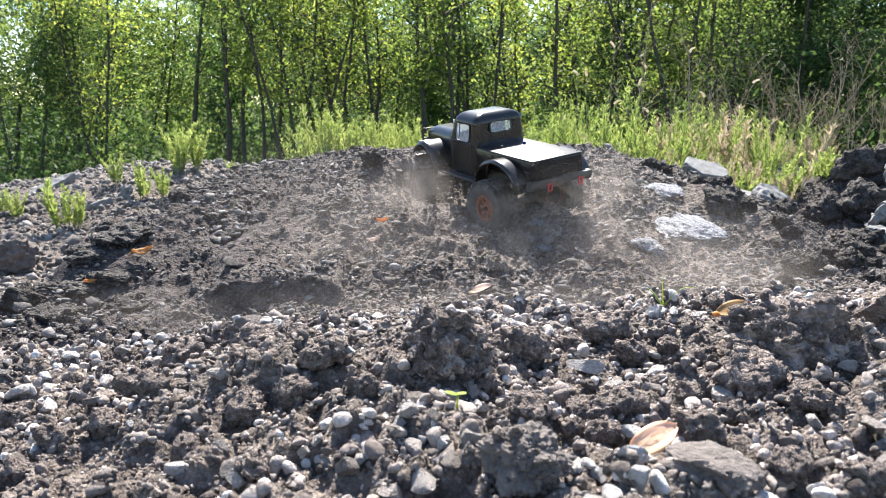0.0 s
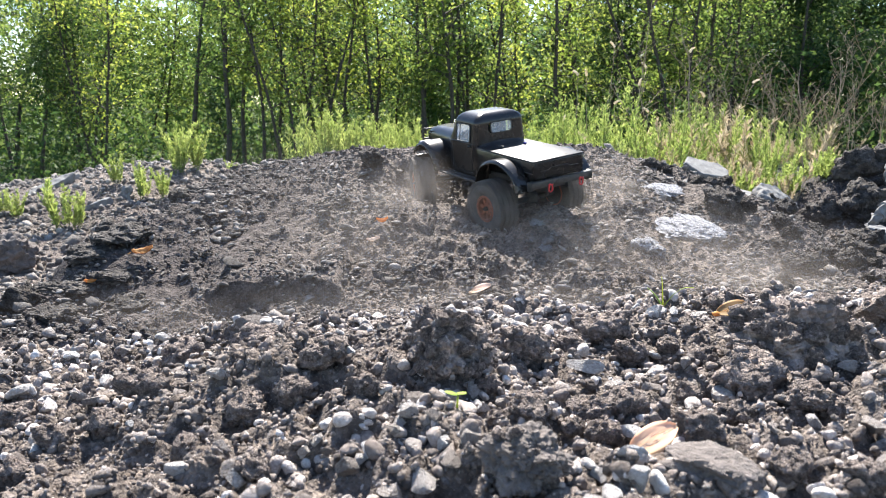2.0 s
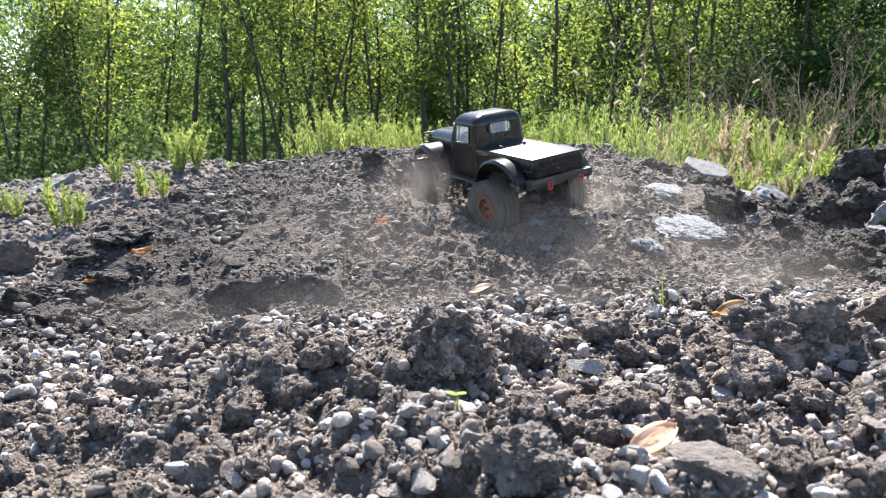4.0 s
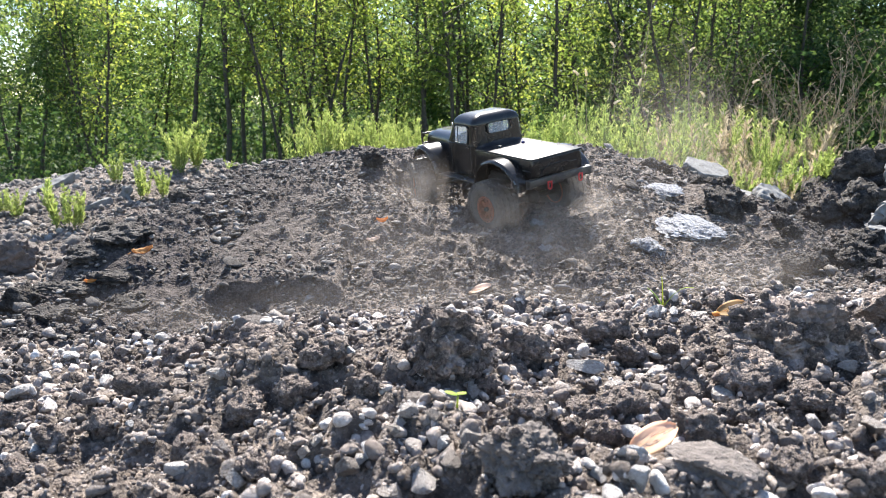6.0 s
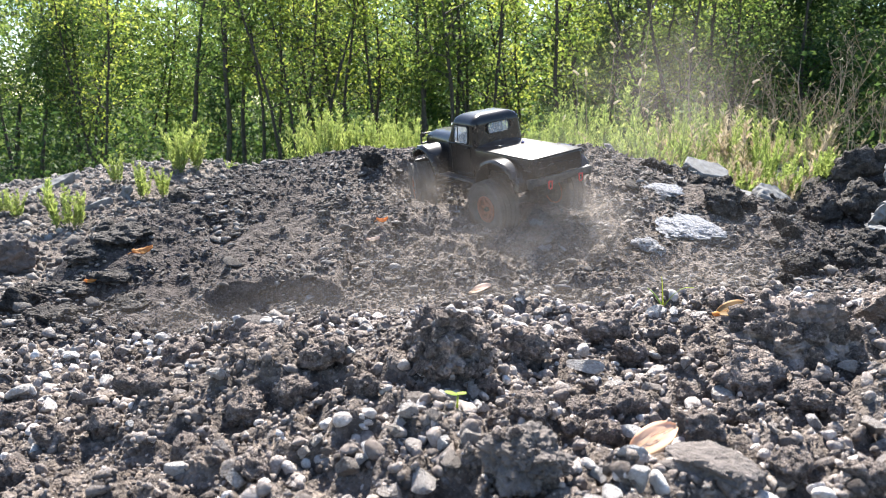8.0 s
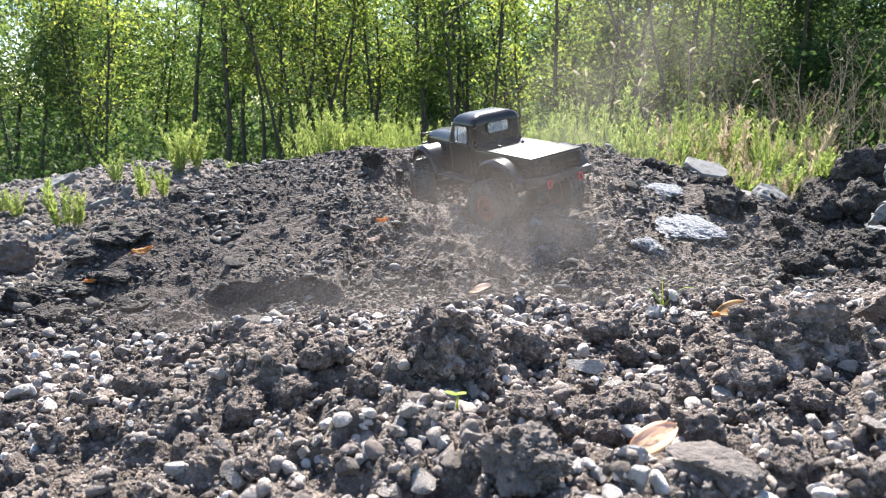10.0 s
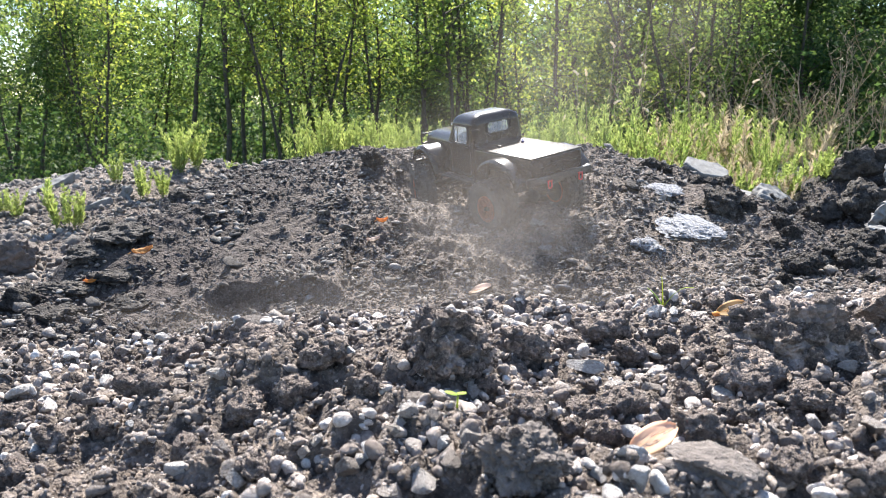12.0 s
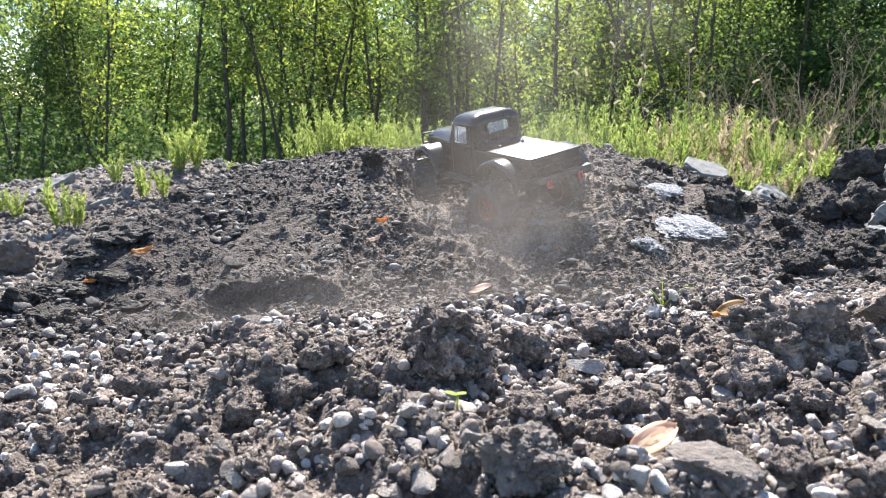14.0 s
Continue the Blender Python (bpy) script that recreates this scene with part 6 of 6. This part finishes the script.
def motions():
    walk(truck, [(t, truck_pose(*p)) for t, *p in (
            (0.0, 0.2073, 1.8217, 0.2267, 124.00, 6.19, -7.07),
            (0.5, 0.2074, 1.8210, 0.2280, 122.93, 5.11, -8.19),
            (1.0, 0.2089, 1.8220, 0.2280, 123.20, 4.96, -7.48),
            (1.5, 0.2092, 1.8219, 0.2278, 123.15, 4.84, -7.56),
            (2.0, 0.2085, 1.8218, 0.2261, 124.07, 6.21, -6.92),
            (2.5, 0.2093, 1.8203, 0.2261, 123.83, 6.50, -7.47),
            (3.0, 0.2110, 1.8210, 0.2258, 123.46, 5.50, -6.74),
            (5.5, 0.2094, 1.8202, 0.2307, 123.86, 3.83, -9.14),
            (6.0, 0.2098, 1.8205, 0.2296, 123.75, 4.18, -8.94),
            (6.5, 0.2105, 1.8202, 0.2296, 123.99, 4.27, -9.11),
            (7.0, 0.2089, 1.8200, 0.2279, 124.33, 5.41, -7.94),
            (7.5, 0.2094, 1.8208, 0.2291, 124.42, 4.65, -8.73),
            (8.0, 0.2096, 1.8217, 0.2291, 124.36, 4.04, -8.63),
            (10.5, 0.2097, 1.8195, 0.2307, 123.89, 3.85, -9.11),
            (11.0, 0.2098, 1.8198, 0.2307, 123.88, 3.83, -9.15),
            (11.5, 0.2098, 1.8193, 0.2307, 123.89, 3.83, -9.15),
            (12.0, 0.2098, 1.8193, 0.2307, 123.89, 3.83, -9.15),
            (12.5, 0.2104, 1.8198, 0.2316, 123.78, 3.96, -9.58),
            (13.0, 0.2107, 1.8189, 0.2321, 123.32, 4.03, -10.03),
            (13.5, 0.2113, 1.8180, 0.2319, 122.97, 4.11, -10.50),
            (14.0, 0.2113, 1.8189, 0.2319, 123.25, 4.00, -10.31),
    )])
    for k, wheel in enumerate(wheels):
        walk(wheel, spin_rows(wheel.location.x, wheel.location.y, 17 * k, 1.5 + k, -24 if k > 1 else 0))
    low = "fine grey-brown dust thrown up by the spinning wheels"
    # round the wheels
    walk(cloud(WHEEL_DUST, low), drift([(0, 0.02, 1.72, 0.19), (2, 0.05, 1.70, 0.17), (3.2, -0.06, 1.90, 0.20), (5.5, -0.06, 1.90, 0.24), (8, -0.05, 1.9, 0.18), (10.5, 0.08, 1.72, 0.16), (14, 0.10, 1.70, 0.17)], 11))
    walk(cloud(WHEEL_DUST, low), drift([(0, 0.16, 1.68, 0.19), (1.5, 0.18, 1.66, 0.18), (3, 0.20, 1.68, 0.15), (5.5, 0.17, 1.66, 0.19), (8, 0.16, 1.65, 0.17), (11, 0.17, 1.62, 0.10), (14, 0.18, 1.62, 0.10)], -17))
    walk(cloud(WHEEL_DUST, low), drift([(0, 0.36, 1.78, 0.20), (1.5, 0.38, 1.80, 0.19), (3, 0.34, 1.74, 0.19), (5.5, 0.30, 1.72, 0.20), (8, 0.30, 1.70, 0.19), (11, 0.28, 1.70, 0.14), (14, 0.28, 1.68, 0.14)], 14))
    walk(cloud(WHEEL_DUST, low), drift([(0, -0.10, 1.88, 0.24), (1.5, -0.12, 1.88, 0.22), (3, -0.11, 1.90, 0.22), (5.5, -0.10, 1.88, 0.18), (8, 0.02, 1.82, 0.17), (11, 0.0, 1.75, 0.16), (14, 0.02, 1.74, 0.18)], -9))
    walk(cloud(FRONT_DUST, low), drift([(0, -0.07, 1.86, 0.22), (1.5, -0.08, 1.86, 0.22), (3, -0.07, 1.88, 0.23), (5.5, -0.07, 1.88, 0.22), (7, -0.06, 1.88, 0.22), (8.2, -0.05, 1.87, 0.20), (11, -0.04, 1.86, 0.12), (14, -0.04, 1.86, 0.13)], 4))
    walk(cloud(FRONT_DUST, low), drift([(0, 0.40, 1.86, 0.23), (1.5, 0.42, 1.86, 0.23), (3, 0.40, 1.84, 0.21), (5.5, 0.36, 1.80, 0.19), (8, 0.33, 1.78, 0.16), (11, 0.33, 1.78, 0.08), (14, 0.34, 1.78, 0.07)], -4))
    # plumes that roll down the slope and out to the side
    walk(cloud(PLUME_A, low), drift([(0, 0.20, 1.60, 0.14), (3, 0.34, 1.55, 0.12), (5.5, 0.26, 1.58, 0.13), (8, 0.20, 1.58, 0.13), (11, 0.14, 1.50, 0.08), (14, 0.16, 1.50, 0.08)], 6))
    walk(cloud(PLUME_A, low), drift([(0, 0.44, 1.62, 0.16), (3, 0.50, 1.60, 0.13), (5.5, 0.34, 1.62, 0.16), (8, 0.30, 1.60, 0.18), (11, 0.18, 1.56, 0.13), (14, 0.20, 1.56, 0.14)], -7))
    rising = "thin dust rising and drifting before the trees"
    walk(cloud(PLUME_B, rising), drift([(0, 0.28, 1.72, -0.15), (3, 0.40, 1.78, 0.10), (5.5, 0.55, 2.0, 0.36), (8, 0.56, 2.15, 0.52), (10.5, 0.50, 2.3, 0.72), (14, 0.35, 2.5, 1.15)], 8))
    walk(cloud(PLUME_B, low), drift([(0, 0.2, 1.7, -0.30), (5.5, 0.22, 1.66, -0.10), (8, 0.22, 1.62, 0.16), (11, 0.16, 1.60, 0.20), (14, 0.2, 1.62, 0.26)], -8))
    walk(cloud(COLUMN, rising), drift([(0, 0.5, 2.4, -0.75), (3.2, 0.58, 2.4, -0.45), (5.5, 0.62, 2.4, -0.05), (8, 0.60, 2.45, 0.30), (11, 0.56, 2.5, 0.62), (14, 0.36, 2.5, 0.75)], 5))
    walk(cloud(WHEEL_DUST, low), drift([(0, -0.10, 1.78, 0.20), (1.5, -0.10, 1.78, 0.19), (3.2, -0.09, 1.78, 0.15), (5.5, -0.08, 1.8, 0.10), (8, -0.06, 1.8, 0.05), (14, -0.06, 1.8, -0.1)], 5))
    walk(cloud(PLUME_A, low), drift([(0, 0.34, 1.64, 0.21), (1.5, 0.38, 1.62, 0.18), (3.2, 0.38, 1.60, 0.13), (5.5, 0.3, 1.6, 0.10), (8, 0.22, 1.56, 0.10), (10.5, 0.2, 1.55, 0.0), (14, 0.2, 1.55, -0.1)], -5))
    walk(cloud(VEIL, low), drift([(0, -0.26, 1.52, 0.18), (1.5, -0.25, 1.52, 0.18), (3.2, -0.22, 1.52, 0.16), (5.5, -0.18, 1.52, 0.13), (8, -0.12, 1.52, 0.06), (10.5, -0.06, 1.54, -0.1), (14, -0.06, 1.54, -0.2)], 2))
    # the veil that gathers round the truck towards the end
    walk(cloud(VEIL, low), drift([(0, 0.18, 1.62, -0.28), (3.2, 0.18, 1.60, -0.22), (5.5, 0.18, 1.58, -0.12), (8.2, 0.18, 1.56, 0.0), (10.3, 0.16, 1.54, 0.18), (12, 0.15, 1.53, 0.25), (14, 0.17, 1.53, 0.26)], 2))
    # haze that hangs in the hollow
    hanging = "low haze of dust hanging in the hollow before the mound"
    walk(cloud(HAZE, hanging), drift([(0, 0.30, 1.30, 0.09), (7, 0.20, 1.30, 0.09), (14, 0.12, 1.30, 0.10)], 0.4))
    walk(cloud(PLUME_A, hanging), drift([(0, 0.56, 1.46, 0.15), (1.5, 0.62, 1.45, 0.14), (3.2, 0.66, 1.46, 0.11), (5.5, 0.72, 1.48, 0.05), (8, 0.90, 1.5, -0.02), (14, 0.95, 1.5, -0.1)], 3))
    walk(cloud(PLUME_A, hanging), drift([(0, 0.48, 1.42, 0.12), (1.5, 0.55, 1.42, 0.12), (3.2, 0.60, 1.42, 0.12), (5.5, 0.55, 1.42, 0.13), (8, 0.46, 1.44, 0.11), (10.5, 0.42, 1.44, 0.06), (14, 0.4, 1.44, 0.02)], -3))
    walk(cloud(HAZE, hanging), drift([(0, -0.25, 1.28, 0.08), (14, -0.18, 1.28, 0.08)], -0.3))

    # crumbs of soil thrown up by the wheels
    rng = random.Random(12)
    for k in range(10):
        t0 = (0.3, 0.7, 2.1, 3.6, 4.6, 5.2, 5.6, 7.2, 8.6, 9.4)[k]
        x0, y0 = ((-0.06, 1.98), (0.11, 1.72))[k % 2]
        dx, dy, up = rng.uniform(-0.14, 0.02), rng.uniform(-0.12, 0.02), rng.uniform(0.07, 0.13)
        crumb = tagged(new("thrown_crumb", CRUMB), "small dark crumb of soil thrown by a wheel", "crumb", "thrown crumbs")
        crumb.scale = (rng.uniform(0.006, 0.011),) * 3
        z0, z1 = float(ground_height(x0, y0)) - 0.012, float(ground_height(x0 + dx, y0 + dy)) + 0.001
        rows = [(0.0, pose(x0, y0, z0))] if t0 > 0.05 else []
        for j in range(7):
            u = j / 6
            rows.append((round(t0 + 0.1 * j, 2), pose(x0 + dx * u, y0 + dy * u, z0 + (z1 - z0) * u + 4 * up * u * (1 - u), 60 * j, 25 * j, 0)))
        rows.append((14.0, rows[-1][1]))
        walk(crumb, rows)


motions()
